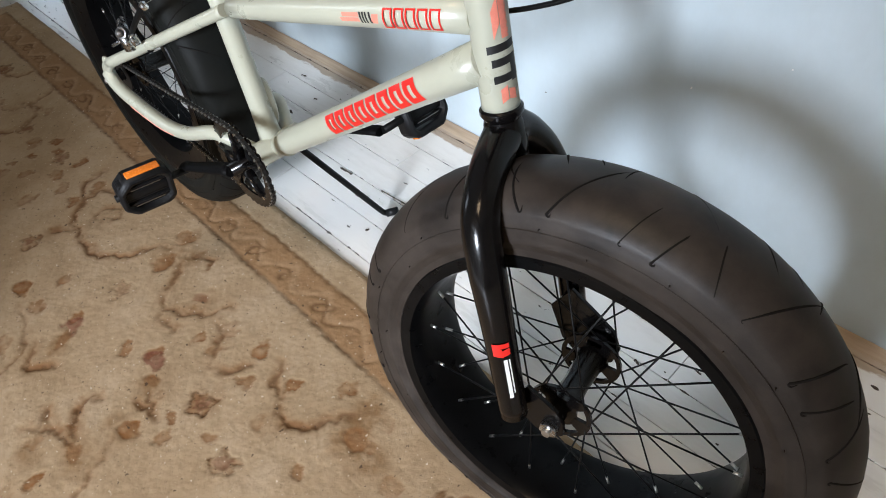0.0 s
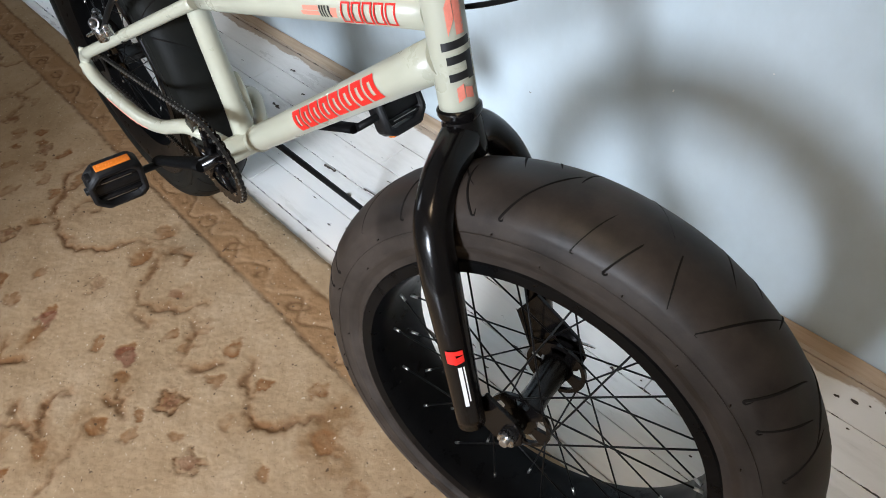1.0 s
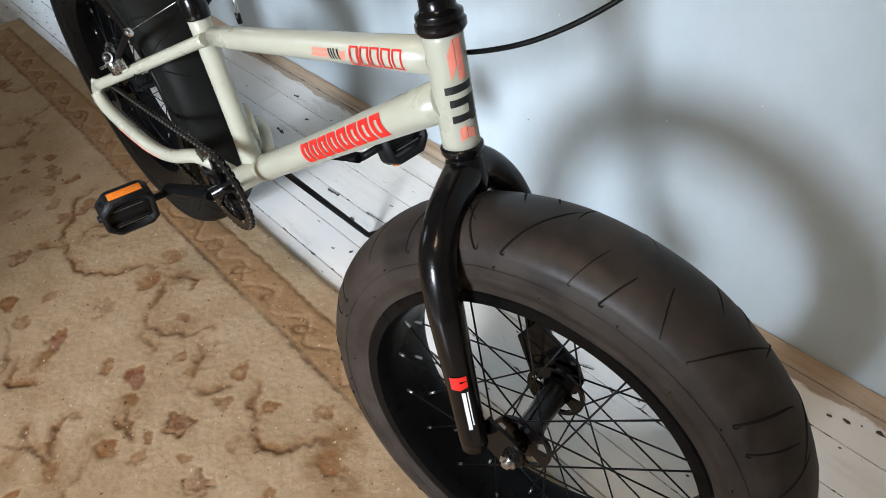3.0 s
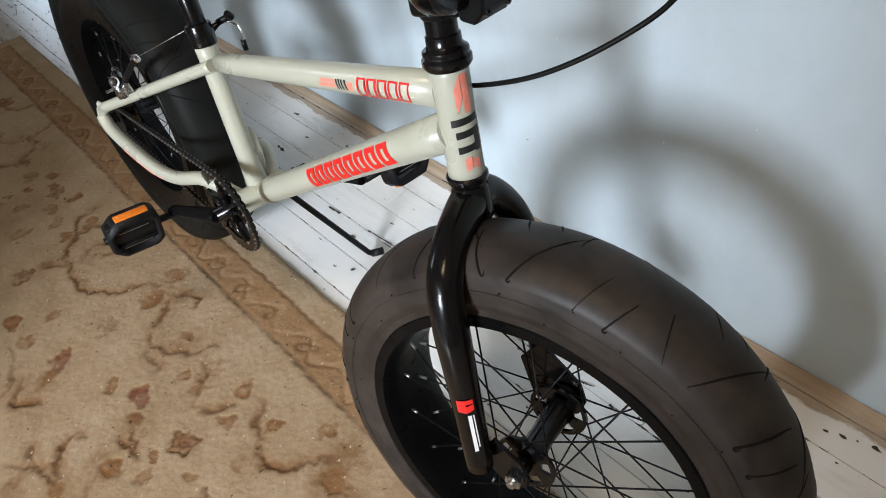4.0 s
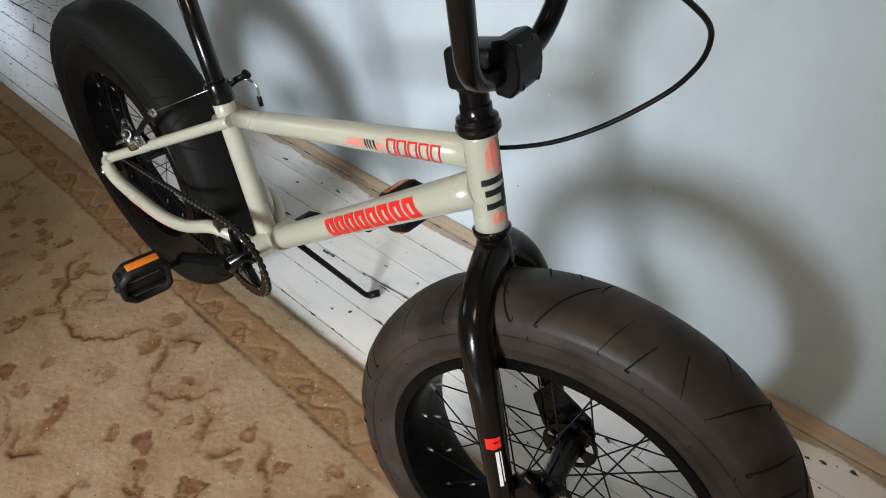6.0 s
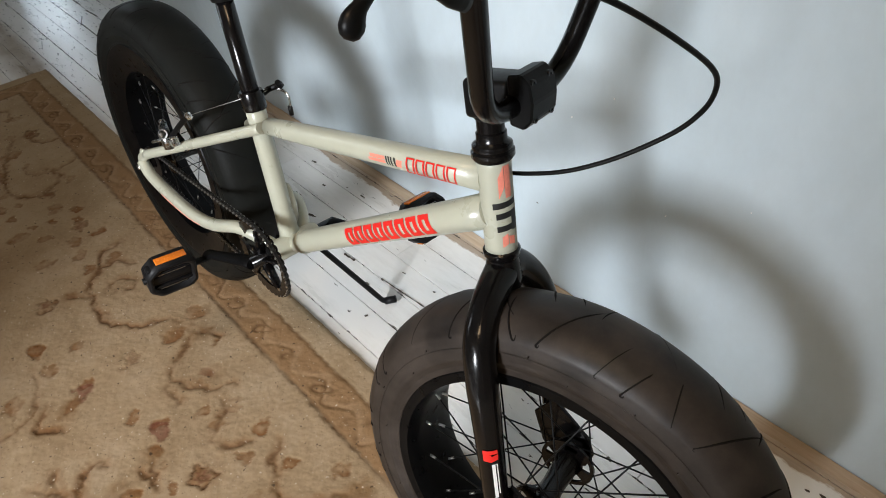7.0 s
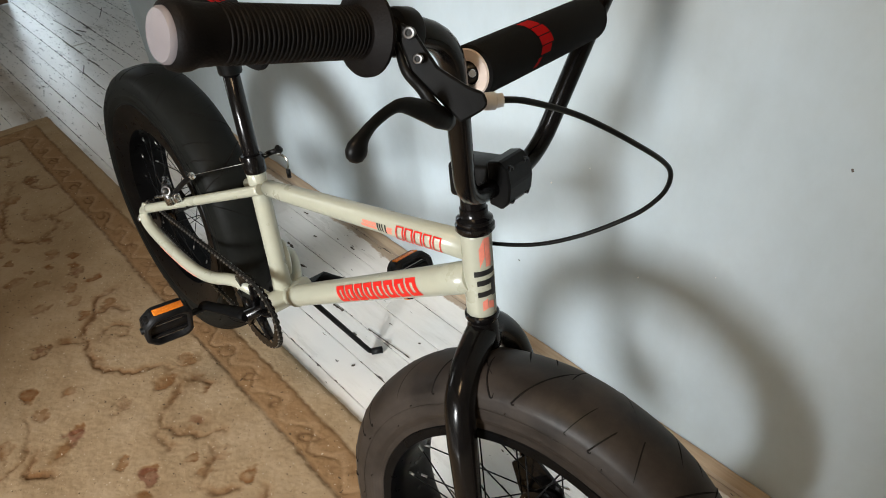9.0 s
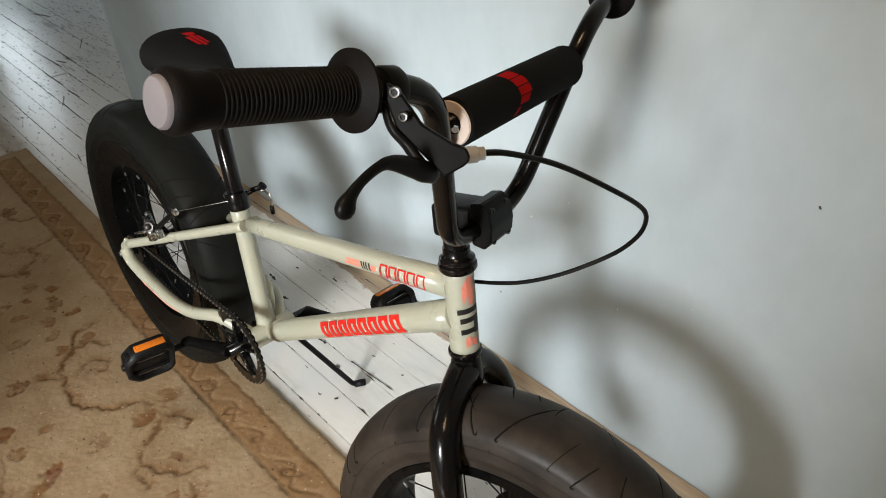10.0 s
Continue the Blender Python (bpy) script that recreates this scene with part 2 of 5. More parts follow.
def board_paint():
    """White floor paint, chipped to dark wood along the joints and worn in patches."""
    m, nt, b, _ = node_mat("chipped_white_floor_paint")
    geo = nt.nodes.new("ShaderNodeNewGeometry")
    pos = geo.outputs["Position"]
    sep = nt.nodes.new("ShaderNodeSeparateXYZ")
    nt.links.new(pos, sep.inputs[0])
    row = calc(nt, "FRACT", calc(nt, "DIVIDE", calc(nt, "ADD", sep.outputs["Y"], 7.598), 0.079))
    edge = calc(nt, "MULTIPLY", calc(nt, "ABSOLUTE", calc(nt, "SUBTRACT", row, 0.5)), 2.0)
    near = calc(nt, "POWER", edge, 40.0)
    chip = noise_of(nt, stretched(nt, pos, 24, 70, 40), 1.0, 6, 0.66)
    worn = noise_of(nt, pos, 3.1, 3)
    level = calc(nt, "ADD", chip, calc(nt, "MULTIPLY", near, 0.262))
    level = calc(nt, "ADD", level, calc(nt, "MULTIPLY", worn, 0.13))
    away = nt.nodes.new("ShaderNodeMapRange")
    away.inputs["From Min"].default_value, away.inputs["From Max"].default_value = -1.9, -3.0
    away.inputs["To Min"].default_value, away.inputs["To Max"].default_value = 0.0, 0.066
    nt.links.new(sep.outputs["X"], away.inputs["Value"])
    level = calc(nt, "ADD", level, away.outputs["Result"])
    mask = ramp(nt, level, [(0.742, (0, 0, 0)), (0.749, (1, 1, 1))])
    dirt = noise_of(nt, stretched(nt, pos, 3, 14, 5), 1.0, 7, 0.7)
    paint = ramp(nt, dirt, [(0.3, (0.70, 0.680, 0.64)), (0.52, (0.82, 0.803, 0.768))])
    wood = ramp(nt, noise_of(nt, stretched(nt, pos, 8, 160, 60), 1.0, 4), [(0.3, (0.035, 0.026, 0.020)), (0.75, (0.11, 0.08, 0.055))])
    foot = nt.nodes.new("ShaderNodeMapRange")
    foot.inputs["From Min"].default_value, foot.inputs["From Max"].default_value = 0.405, 0.475
    nt.links.new(sep.outputs["Y"], foot.inputs["Value"])
    along = nt.nodes.new("ShaderNodeMapRange")
    along.inputs["From Min"].default_value, along.inputs["From Max"].default_value = -2.80, -2.60
    nt.links.new(sep.outputs["X"], along.inputs["Value"])
    scuff = calc(nt, "ADD", calc(nt, "MULTIPLY", foot.outputs["Result"], along.outputs["Result"]), calc(nt, "MULTIPLY", noise_of(nt, stretched(nt, pos, 7, 16, 10), 1.0, 6, 0.65), 0.9))
    bare = ramp(nt, noise_of(nt, stretched(nt, pos, 6, 60, 40), 1.0, 4), [(0.3, (0.27, 0.18, 0.105)), (0.7, (0.46, 0.33, 0.21))])
    paint = blend(nt, ramp(nt, scuff, [(0.93, (0, 0, 0)), (1.22, (0.85, 0.85, 0.85))]), paint, bare)
    # trodden dirt beside the carpet, with the carpet edge's shade painted in
    tread = nt.nodes.new("ShaderNodeMapRange")
    tread.inputs["From Min"].default_value, tread.inputs["From Max"].default_value = 0.085, 0.030
    nt.links.new(sep.outputs["Y"], tread.inputs["Value"])
    past = nt.nodes.new("ShaderNodeMapRange")
    past.inputs["From Min"].default_value, past.inputs["From Max"].default_value = -0.10, -0.03
    nt.links.new(sep.outputs["Y"], past.inputs["Value"])
    grime_shade = calc(nt, "MULTIPLY", calc(nt, "MULTIPLY", tread.outputs["Result"], past.outputs["Result"]), noise_of(nt, stretched(nt, pos, 5, 9, 5), 1.0, 6, 0.6))
    paint = blend(nt, ramp(nt, grime_shade, [(0.12, (0, 0, 0)), (0.60, (0.9, 0.9, 0.9))]), paint, (0.33, 0.26, 0.185))
    nt.links.new(blend(nt, mask, paint, wood), b.inputs["Base Color"])
    nt.links.new(ramp(nt, dirt, [(0.25, (0.22, 0.22, 0.22)), (0.75, (0.40, 0.40, 0.40))]), b.inputs["Roughness"])
    h = calc(nt, "SUBTRACT", calc(nt, "MULTIPLY", noise_of(nt, stretched(nt, pos, 6, 40, 10), 1.0, 4), 0.5), calc(nt, "MULTIPLY", mask, 0.5))
    relief(nt, b, h, 0.5, 0.002)
    return m


def bare_wood(name, dark, light):
    m, nt, b, _ = node_mat(name)
    pos = nt.nodes.new("ShaderNodeNewGeometry").outputs["Position"]
    g = noise_of(nt, stretched(nt, pos, 5, 70, 70), 1.0, 6, 0.6)
    nt.links.new(ramp(nt, g, [(0.3, dark), (0.7, light)]), b.inputs["Base Color"])
    b.inputs["Roughness"].default_value = 0.62
    relief(nt, b, g, 0.3, 0.002)
    return m


M_WALL = wall_paint()
M_BOARD = board_paint()
M_TRIM = bare_wood("worn_tan_trim", (0.32, 0.225, 0.145), (0.54, 0.42, 0.30))
M_DOORWOOD = bare_wood("brown_stained_wood", (0.10, 0.055, 0.03), (0.22, 0.13, 0.07))
M_SUBFLOOR = mat("dark_subfloor", (0.05, 0.035, 0.025), 0.8, vary=0.3, scale=20)
M_CEIL = mat("ceiling_paint", (0.66, 0.65, 0.62), 0.8, vary=0.04, scale=5, bump=0.3, bscale=90)
M_BACKWALL = mat("room_wall_paint", (0.45, 0.435, 0.41), 0.75, vary=0.06, scale=3, bump=0.3, bscale=90)


def slab(name, x0, x1, y0, y1, z0, z1, material, label, category, parent=None, kind="structure"):
    bm = block(x1 - x0, y1 - y0, z1 - z0)
    bmesh.ops.translate(bm, vec=((x0 + x1) / 2, (y0 + y1) / 2, (z0 + z1) / 2), verts=bm.verts)
    return part(name, bm, material, parent, label, None, category, "", kind)


floor = slab("floor", -7.2, 3.2, -4.8, 2.6, -0.12, -0.021, M_SUBFLOOR, "old timber floor of white painted boards, chipped and scuffed", "floor")
slab("wall_north", WALL_END, 2.3, WALL_Y, WALL_Y + 0.14, -0.03, 2.6, M_WALL, "pale blue painted plaster wall with small scuffs", "wall")
# unseen wall across the passage; its made-up doorway trims the window light
GAP_X0, GAP_X1, SOUTH = -0.50, 0.515, -1.62
# unseen opening made up to hold the passage fill
OPENING_X0, OPENING_X1, OPENING_Z0, OPENING_Z1 = -4.00, -3.20, 0.90, 1.90
slab("wall_south_a", OPENING_X1, GAP_X0, SOUTH - 0.12, SOUTH, -0.03, 2.6, M_BACKWALL, "plain dim painted wall out of view across the passage", "wall")
slab("wall_south_d", -7.2, OPENING_X0, SOUTH - 0.12, SOUTH, -0.03, 2.6, M_BACKWALL, "plain dim painted wall out of view across the passage", "wall")
slab("wall_south_e", OPENING_X0, OPENING_X1, SOUTH - 0.12, SOUTH, -0.03, OPENING_Z0, M_BACKWALL, "plain wall out of view under the fill light's added opening", "wall")
slab("wall_south_f", OPENING_X0, OPENING_X1, SOUTH - 0.12, SOUTH, OPENING_Z1, 2.6, M_BACKWALL, "plain wall out of view over the fill light's added opening", "wall")
slab("wall_south_b", GAP_X1, 2.3, SOUTH - 0.12, SOUTH, -0.03, 2.6, M_BACKWALL, "plain dim painted wall out of view across the passage", "wall")
slab("wall_south_c", GAP_X0, GAP_X1, SOUTH - 0.12, SOUTH, 1.57, 2.6, M_BACKWALL, "plain wall out of view that trims the window light's top", "wall")
# unseen room added behind it to enclose the window light
slab("wall_room_south", -1.8, 3.2, -4.94, -4.8, -0.03, 2.6, M_BACKWALL, "plain painted wall of the unseen next room", "wall")
slab("wall_room_west", -1.94, -1.8, -4.94, SOUTH - 0.12, -0.03, 2.6, M_BACKWALL, "plain painted wall of the unseen next room", "wall")
slab("wall_room_east", 3.2, 3.34, -4.94, SOUTH - 0.12, -0.03, 2.6, M_BACKWALL, "plain painted wall of the unseen next room", "wall")
slab("wall_room_north", 2.3, 3.2, SOUTH - 0.12, SOUTH, -0.03, 2.6, M_BACKWALL, "plain painted wall of the unseen next room", "wall")
slab("wall_east", 2.3, 2.44, SOUTH, 0.637, -0.03, 2.6, M_BACKWALL, "plain painted end wall", "wall")
slab("wall_west", -7.34, -7.2, SOUTH - 0.12, 2.74, -0.03, 2.6, M_BACKWALL, "plain painted far wall", "wall")
slab("wall_hall", -7.2, WALL_END + 0.14, 2.6, 2.74, -0.03, 2.6, M_BACKWALL, "plain painted hall wall", "wall")
slab("wall_return", WALL_END, WALL_END + 0.14, WALL_Y + 0.14, 2.6, -0.03, 2.6, M_BACKWALL, "plain painted return wall", "wall")
slab("ceiling", -7.34, 3.34, -4.94, 2.74, 2.6, 2.7, M_CEIL, "plain pale ceiling", "ceiling")

# beyond the corner the wall bends away into the hall
wa, wb = Vector((WALL_END - 0.004, WALL_Y + 0.004, 0)), Vector((-4.95, 1.215, 0))
wd = (wb - wa).normalized()
bm = block((wb - wa).length, 0.10, 2.63)
part("wall_hall_bend", bm, M_WALL, None, "pale blue painted hall wall", Matrix.Translation((wa + wb) / 2 + Vector((-wd.y, wd.x, 0)) * -0.05 + Vector((0, 0, 1.285))) @ Matrix.Rotation(math.atan2(wd.y, wd.x), 4, "Z"), "wall", "", "structure")

# small chips in the wall's paint
M_SPECK = mat("bared_white_plaster", (0.80, 0.80, 0.78), 0.8)
M_NICK = mat("dark_nick", (0.10, 0.08, 0.07), 0.8)
north = bpy.data.objects["wall_north"]
for x, z, sx, sz, turn, material in ((-0.201, 0.344, 0.0022, 0.0045, 20, M_SPECK), (-0.500, 0.214, 0.0050, 0.0018, 5, M_NICK), (-0.427, 0.459, 0.0030, 0.0048, 35, M_SPECK),
                                     (0.073, 0.703, 0.0052, 0.0030, 60, M_NICK), (-0.060, 0.430, 0.0022, 0.0022, 0, M_SPECK), (-0.340, 0.530, 0.0022, 0.0030, 10, M_SPECK)):
    part("paint_chip", block(sx, 0.0012, sz, 0.0004, 1), material, north, "", Matrix.Translation((x, WALL_Y - 0.0005, z)) @ Matrix.Rotation(radians(turn), 4, "Y"))

# thin worn strip of bare wood along the foot of the wall
bm = bmesh.new()
prof = [(0, 0), (-0.026, 0), (-0.025, 0.0015), (-0.018, 0.004), (-0.007, 0.0065), (0, 0.007)]
n_seg = 300
ringsv = []
for i in range(n_seg + 1):
    x = WALL_END + (2.3 - WALL_END) * i / n_seg
    wob = 0.0030 * noise.noise((x * 3.1, 0, 0)) + 0.0042 * noise.noise((x * 17, 3, 0)) + 0.0022 * noise.noise((x * 60, 5, 0))
    ringsv.append([bm.verts.new((x, WALL_Y - 0.002 + y + wob * (y < -0.004), z * (1 + 90 * wob))) for y, z in prof])
for a, b2 in zip(ringsv, ringsv[1:]):
    for i in range(len(prof) - 1):
        bm.faces.new((a[i], b2[i], b2[i + 1], a[i + 1]))
bmesh.ops.recalc_face_normals(bm, faces=bm.faces)
part("baseboard", bm, M_TRIM, None, "narrow worn tan wooden strip along the wall's foot", None, "trim", "", "structure")

# ---------------------------------------------------------------- carpet
CX0, CX1, CY0, CY1, STEP = -2.62, 0.34, -1.02, 0.036, 0.0035
VINES = (((-1.249, -0.185), (-1.293, -0.222), (-1.278, -0.280), (-1.230, -0.313), (-1.113, -0.322), (-1.061, -0.301), (-1.029, -0.269), (-1.008, -0.227), (-0.976, -0.195)),
         ((-0.913, -0.201), (-0.887, -0.231), (-0.867, -0.264), (-0.838, -0.286), (-0.799, -0.269), (-0.751, -0.238), (-0.721, -0.199)),
         ((-0.838, -0.286), (-0.817, -0.304), (-0.791, -0.308), (-0.763, -0.291)), ((-0.918, -0.186), (-0.890, -0.157), (-0.862, -0.157), (-0.860, -0.169)),
         ((-0.711, -0.236), (-0.681, -0.237), (-0.674, -0.252), (-0.657, -0.269), (-0.638, -0.294)), ((-0.620, -0.293), (-0.595, -0.276), (-0.581, -0.247)))
VINES_NEAR = (((-0.540, -0.203), (-0.513, -0.229), (-0.469, -0.253), (-0.431, -0.264), (-0.408, -0.257), (-0.390, -0.233), (-0.383, -0.209), (-0.351, -0.179)),
              ((-0.676, -0.405), (-0.633, -0.417), (-0.608, -0.426)), ((-0.635, -0.420), (-0.654, -0.428), (-0.672, -0.430)),
              ((-0.945, -0.512), (-0.910, -0.540), (-0.884, -0.521), (-0.862, -0.501)), ((-0.725, -0.466), (-0.743, -0.473), (-0.745, -0.499), (-0.734, -0.513), (-0.708, -0.526), (-0.684, -0.531)),
              ((-0.764, -0.580), (-0.779, -0.556), (-0.742, -0.558)), ((-0.779, -0.594), (-0.753, -0.571), (-0.714, -0.546), (-0.678, -0.543)))
VINES_FAR = (((-2.142, -0.231), (-1.993, -0.298), (-1.858, -0.329), (-1.772, -0.302), (-1.759, -0.235), (-1.802, -0.191), (-1.882, -0.208)),
             ((-1.204, -0.288), (-1.225, -0.249), (-1.188, -0.222), (-1.167, -0.235), (-1.193, -0.261)), ((-1.253, -0.360), (-1.209, -0.321)),
             ((-1.281, -0.263), (-1.346, -0.242), (-1.360, -0.211), (-1.365, -0.182)))
LEAVES = ((-0.98, -0.16, 0.022), (-0.95, -0.23, 0.022), (-0.86, -0.17, 0.008), (-0.79, -0.22, 0.015), (-0.71, -0.28, 0.015), (-0.68, -0.22, 0.016), (-0.66, -0.27, 0.014), (-0.59, -0.21, 0.017),
          (-0.55, -0.27, 0.015), (-0.48, -0.21, 0.016), (-0.47, -0.29, 0.014), (-0.32, -0.20, 0.025), (-0.40, -0.15, 0.016), (-0.92, -0.47, 0.015), (-0.69, -0.39, 0.015), (-0.65, -0.40, 0.014),
          (-0.80, -0.39, 0.016), (-0.63, -0.46, 0.020), (-0.57, -0.43, 0.013), (-0.59, -0.40, 0.014), (-0.51, -0.37, 0.013), (-1.08, -0.40, 0.017), (-1.13, -0.47, 0.020))
LEAVES_FAR = ((-1.05, -0.47, 0.016), (-0.71, -0.53, 0.012), (-0.66, -0.55, 0.020), (-0.74, -0.59, 0.015), (-0.67, -0.62, 0.016), (-0.35, -0.30, 0.013), (-1.59, -0.38, 0.026), (-1.39, -0.28, 0.018),
              (-1.45, -0.27, 0.020), (-1.45, -0.21, 0.018), (-1.32, -0.21, 0.020), (-1.32, -0.28, 0.018), (-1.42, -0.36, 0.024), (-1.64, -0.26, 0.018), (-1.60, -0.21, 0.018), (-2.05, -0.26, 0.030), (-1.01, -0.56, 0.024))


CLUMPS = ((-0.95, -0.21, 0.040, 0.8), (-0.96, -0.15, 0.032, 0.7), (-0.91, -0.18, 0.030, 0.6), (-0.33, -0.20, 0.048, 0.9), (-0.34, -0.15, 0.036, 0.8), (-0.28, -0.21, 0.040, 0.7),
          (-0.69, -0.40, 0.026, 0.8), (-0.92, -0.48, 0.024, 0.8), (-0.65, -0.55, 0.034, 0.7), (-0.67, -0.47, 0.022, 0.6), (-0.73, -0.60, 0.030, 0.6), (-0.89, -0.52, 0.026, 0.5),
          (-0.58, -0.34, 0.030, 0.5), (-0.63, -0.47, 0.026, 0.5), (-0.45, -0.29, 0.026, 0.5), (-1.25, -0.36, 0.030, 0.5), (-0.78, -0.21, 0.022, 0.5))


def carpet():
    nx, ny = int((CX1 - CX0) / STEP) + 1, int((CY1 - CY0) / STEP) + 1
    xs, ys = np.linspace(CX0, CX1, nx), np.linspace(CY0, CY1, ny)
    X, Y = np.meshgrid(xs, ys)
    rng = np.random.RandomState(7)

    def rough(scale, seed):
        g = np.random.RandomState(seed).rand(int((CY1 - CY0) / scale) + 4, int((CX1 - CX0) / scale) + 4)
        u, v = (X - CX0) / scale, (Y - CY0) / scale
        i, j = u.astype(int), v.astype(int)
        fu, fv = u - i, v - j
        fu, fv = fu * fu * (3 - 2 * fu), fv * fv * (3 - 2 * fv)
        return (g[j, i] * (1 - fu) + g[j, i + 1] * fu) * (1 - fv) + (g[j + 1, i] * (1 - fu) + g[j + 1, i + 1] * fu) * fv - 0.5

    wx = X + 0.012 * rough(0.03, 1) + 0.012 * rough(0.013, 2) + 0.006 * rough(0.0065, 5)
    wy = Y + 0.012 * rough(0.03, 3) + 0.012 * rough(0.013, 4) + 0.006 * rough(0.0065, 6)
    brown, red, vein, wash = np.zeros_like(X), np.zeros_like(X), np.zeros_like(X), np.zeros_like(X)

    def near(x0, x1, y0, y1, m):
        i0, i1 = np.searchsorted(xs, (x0 - m, x1 + m))
        j0, j1 = np.searchsorted(ys, (y0 - m, y1 + m))
        return slice(j0, max(j1, j0 + 1)), slice(i0, max(i1, i0 + 1))

    def leaf(target, x, y, r, turn, long=1.4, k=1.0):
        w = near(x, x, y, y, 2 * r * long + 0.02)
        c, s = math.cos(turn), math.sin(turn)
        u, v = (wx[w] - x) * c + (wy[w] - y) * s, -(wx[w] - x) * s + (wy[w] - y) * c
        d = np.sqrt((u / long) ** 2 + v ** 2) / r
        target[w] = np.maximum(target[w], k * np.clip((1.12 - d) * 5, 0, 1) * np.clip(0.62 + 0.45 * d, 0, 1))
        vein[w] = np.maximum(vein[w], 0.5 * k * np.exp(-((d - 1.05) / 0.12) ** 2) * (v < 0.25 * r))

    def flower(x, y, r, k=1.0):
        w = near(x, x, y, y, 2 * r + 0.02)
        a = np.arctan2(wy[w] - y, wx[w] - x)
        d = np.hypot(wx[w] - x, wy[w] - y)
        rim = r * (1 + 0.20 * np.cos(5 * a + x * 40))
        vein[w] = np.maximum(vein[w], k * np.exp(-((d - rim) / (0.15 * r)) ** 2))
        vein[w] = np.maximum(vein[w], 0.7 * k * np.exp(-((d - 0.35 * r) / (0.14 * r)) ** 2))
        brown[w] = np.maximum(brown[w], 0.65 * k * (d < rim))
        red[w] = np.maximum(red[w], 0.45 * k * (d < 0.6 * rim))

    def vine(points, w0, k=0.9):
        p = np.array([tuple(q) for q in smooth_path([(a, b, 0) for a, b in points], 7)])[:, :2]
        n = len(p) - 1
        for i, (a, b) in enumerate(zip(p, p[1:])):
            w = near(min(a[0], b[0]), max(a[0], b[0]), min(a[1], b[1]), max(a[1], b[1]), 5 * w0 + 0.012)
            d = b - a
            t = np.clip(((wx[w] - a[0]) * d[0] + (wy[w] - a[1]) * d[1]) / (d @ d), 0, 1)
            q = np.hypot(wx[w] - a[0] - t * d[0], wy[w] - a[1] - t * d[1])
            q2 = np.hypot(wx[w] - a[0] - t * d[0] + 0.004, wy[w] - a[1] - t * d[1] - 0.003)
            f = k * (0.5 + 0.5 * math.sin(math.pi * (i + 0.5) / n))
            vein[w] = np.maximum(vein[w], f * np.exp(-(q / (w0 * 0.62)) ** 2))
            brown[w] = np.maximum(brown[w], 0.75 * f * np.exp(-(q2 / (w0 * 1.5)) ** 2))

    for x, y in ((-0.940, -0.438), (-0.731, -0.359)):
        leaf(red, x, y, 0.017, 0.6, 1.2, 0.9)
        leaf(brown, x - 0.012, y + 0.010, 0.012, 1.8, 1.3, 0.8)
        leaf(red, x + 0.014, y - 0.006, 0.010, 2.2, 1.4, 0.7)
    for x, y, r in ((-1.261, -0.409, 0.021), (-0.449, -0.380, 0.021), (-0.579, -0.343, 0.020)):
        flower(x, y, r)
    flower(-0.951, -0.326, 0.020, 0.4)
    for i, (x, y, r) in enumerate(LEAVES + LEAVES_FAR):
        a = 0.5 + i * 1.1
        leaf(brown, x, y, r * 0.78, a, 1.25, 0.62 + 0.3 * ((i * 7) % 5) / 4)
        leaf(brown, x + r * 0.9 * math.cos(a), y + r * 0.9 * math.sin(a), r * 0.42, a + 0.9, 1.5, 0.6)
    leaf(red, -0.79, -0.22, 0.013, 0.4, 1.3, 0.4)
    for v in VINES + VINES_NEAR + VINES_FAR:
        vine(v, 0.0072, 0.95)
    # soft shaded clumps where the stems meet, and the fainter sprays
    for x, y, r, k in CLUMPS:
        w = near(x, x, y, y, 2.5 * r)
        d = np.hypot((wx[w] - x) * (1 + 0.25 * math.sin(x * 90)), wy[w] - y) / r
        wash[w] = np.maximum(wash[w], k * np.clip(1.5 - 1.2 * d, 0, 1) * np.clip(0.75 + 1.1 * rough(0.02, 41)[w] + 0.9 * rough(0.008, 42)[w], 0, 1))
    # the same kind of sprigs, scattered over the rest of the field
    for i in range(230):
        x, y = rng.uniform(CX0 + 0.2, CX1), rng.uniform(CY0, -0.135)
        if -1.5 < x < -0.3 and y > -0.62:
            continue
        a = rng.uniform(0, 6)
        leaf(brown, x, y, rng.uniform(0.009, 0.016), a, 1.4, rng.uniform(0.5, 0.9))
        if i % 9 == 0:
            flower(x, y, rng.uniform(0.018, 0.024), 0.8)
        if i % 6 == 0:
            vine([(x + 0.06 * k * math.cos(a + 0.7 * k), y + 0.06 * k * math.sin(a + 0.7 * k)) for k in range(4)], 0.0055, 0.7)
    field = np.clip((-0.108 - Y) / 0.004, 0, 1) * np.clip((X - CX0 - 0.145) / 0.004, 0, 1)
    brown, red, vein, wash = brown * field, red * field, vein * field, wash * field
    # the border: a plain outer margin, a brown band between two dark lines, with carved scrolls in it
    inward = np.minimum(CY1 - Y, X - CX0) + 0.005 * rough(0.012, 9) + 0.003 * rough(0.05, 10) + 0.003 * rough(0.006, 11)
    band = np.clip((inward - 0.058) / 0.004, 0, 1) * np.clip((0.142 - inward) / 0.004, 0, 1)
    line = np.maximum(0.75 * np.exp(-((inward - 0.060) / 0.0040) ** 2), 0.85 * np.exp(-((inward - 0.141) / 0.0046) ** 2)) * np.clip(0.85 + 0.9 * rough(0.015, 51), 0.2, 1)
    along = np.where(CY1 - Y < X - CX0, X, Y)
    mid = inward - 0.100 + 0.010 * rough(0.02, 14)
    curl = 0.019 * np.sin(along * 55 + 3 * rough(0.2, 12))
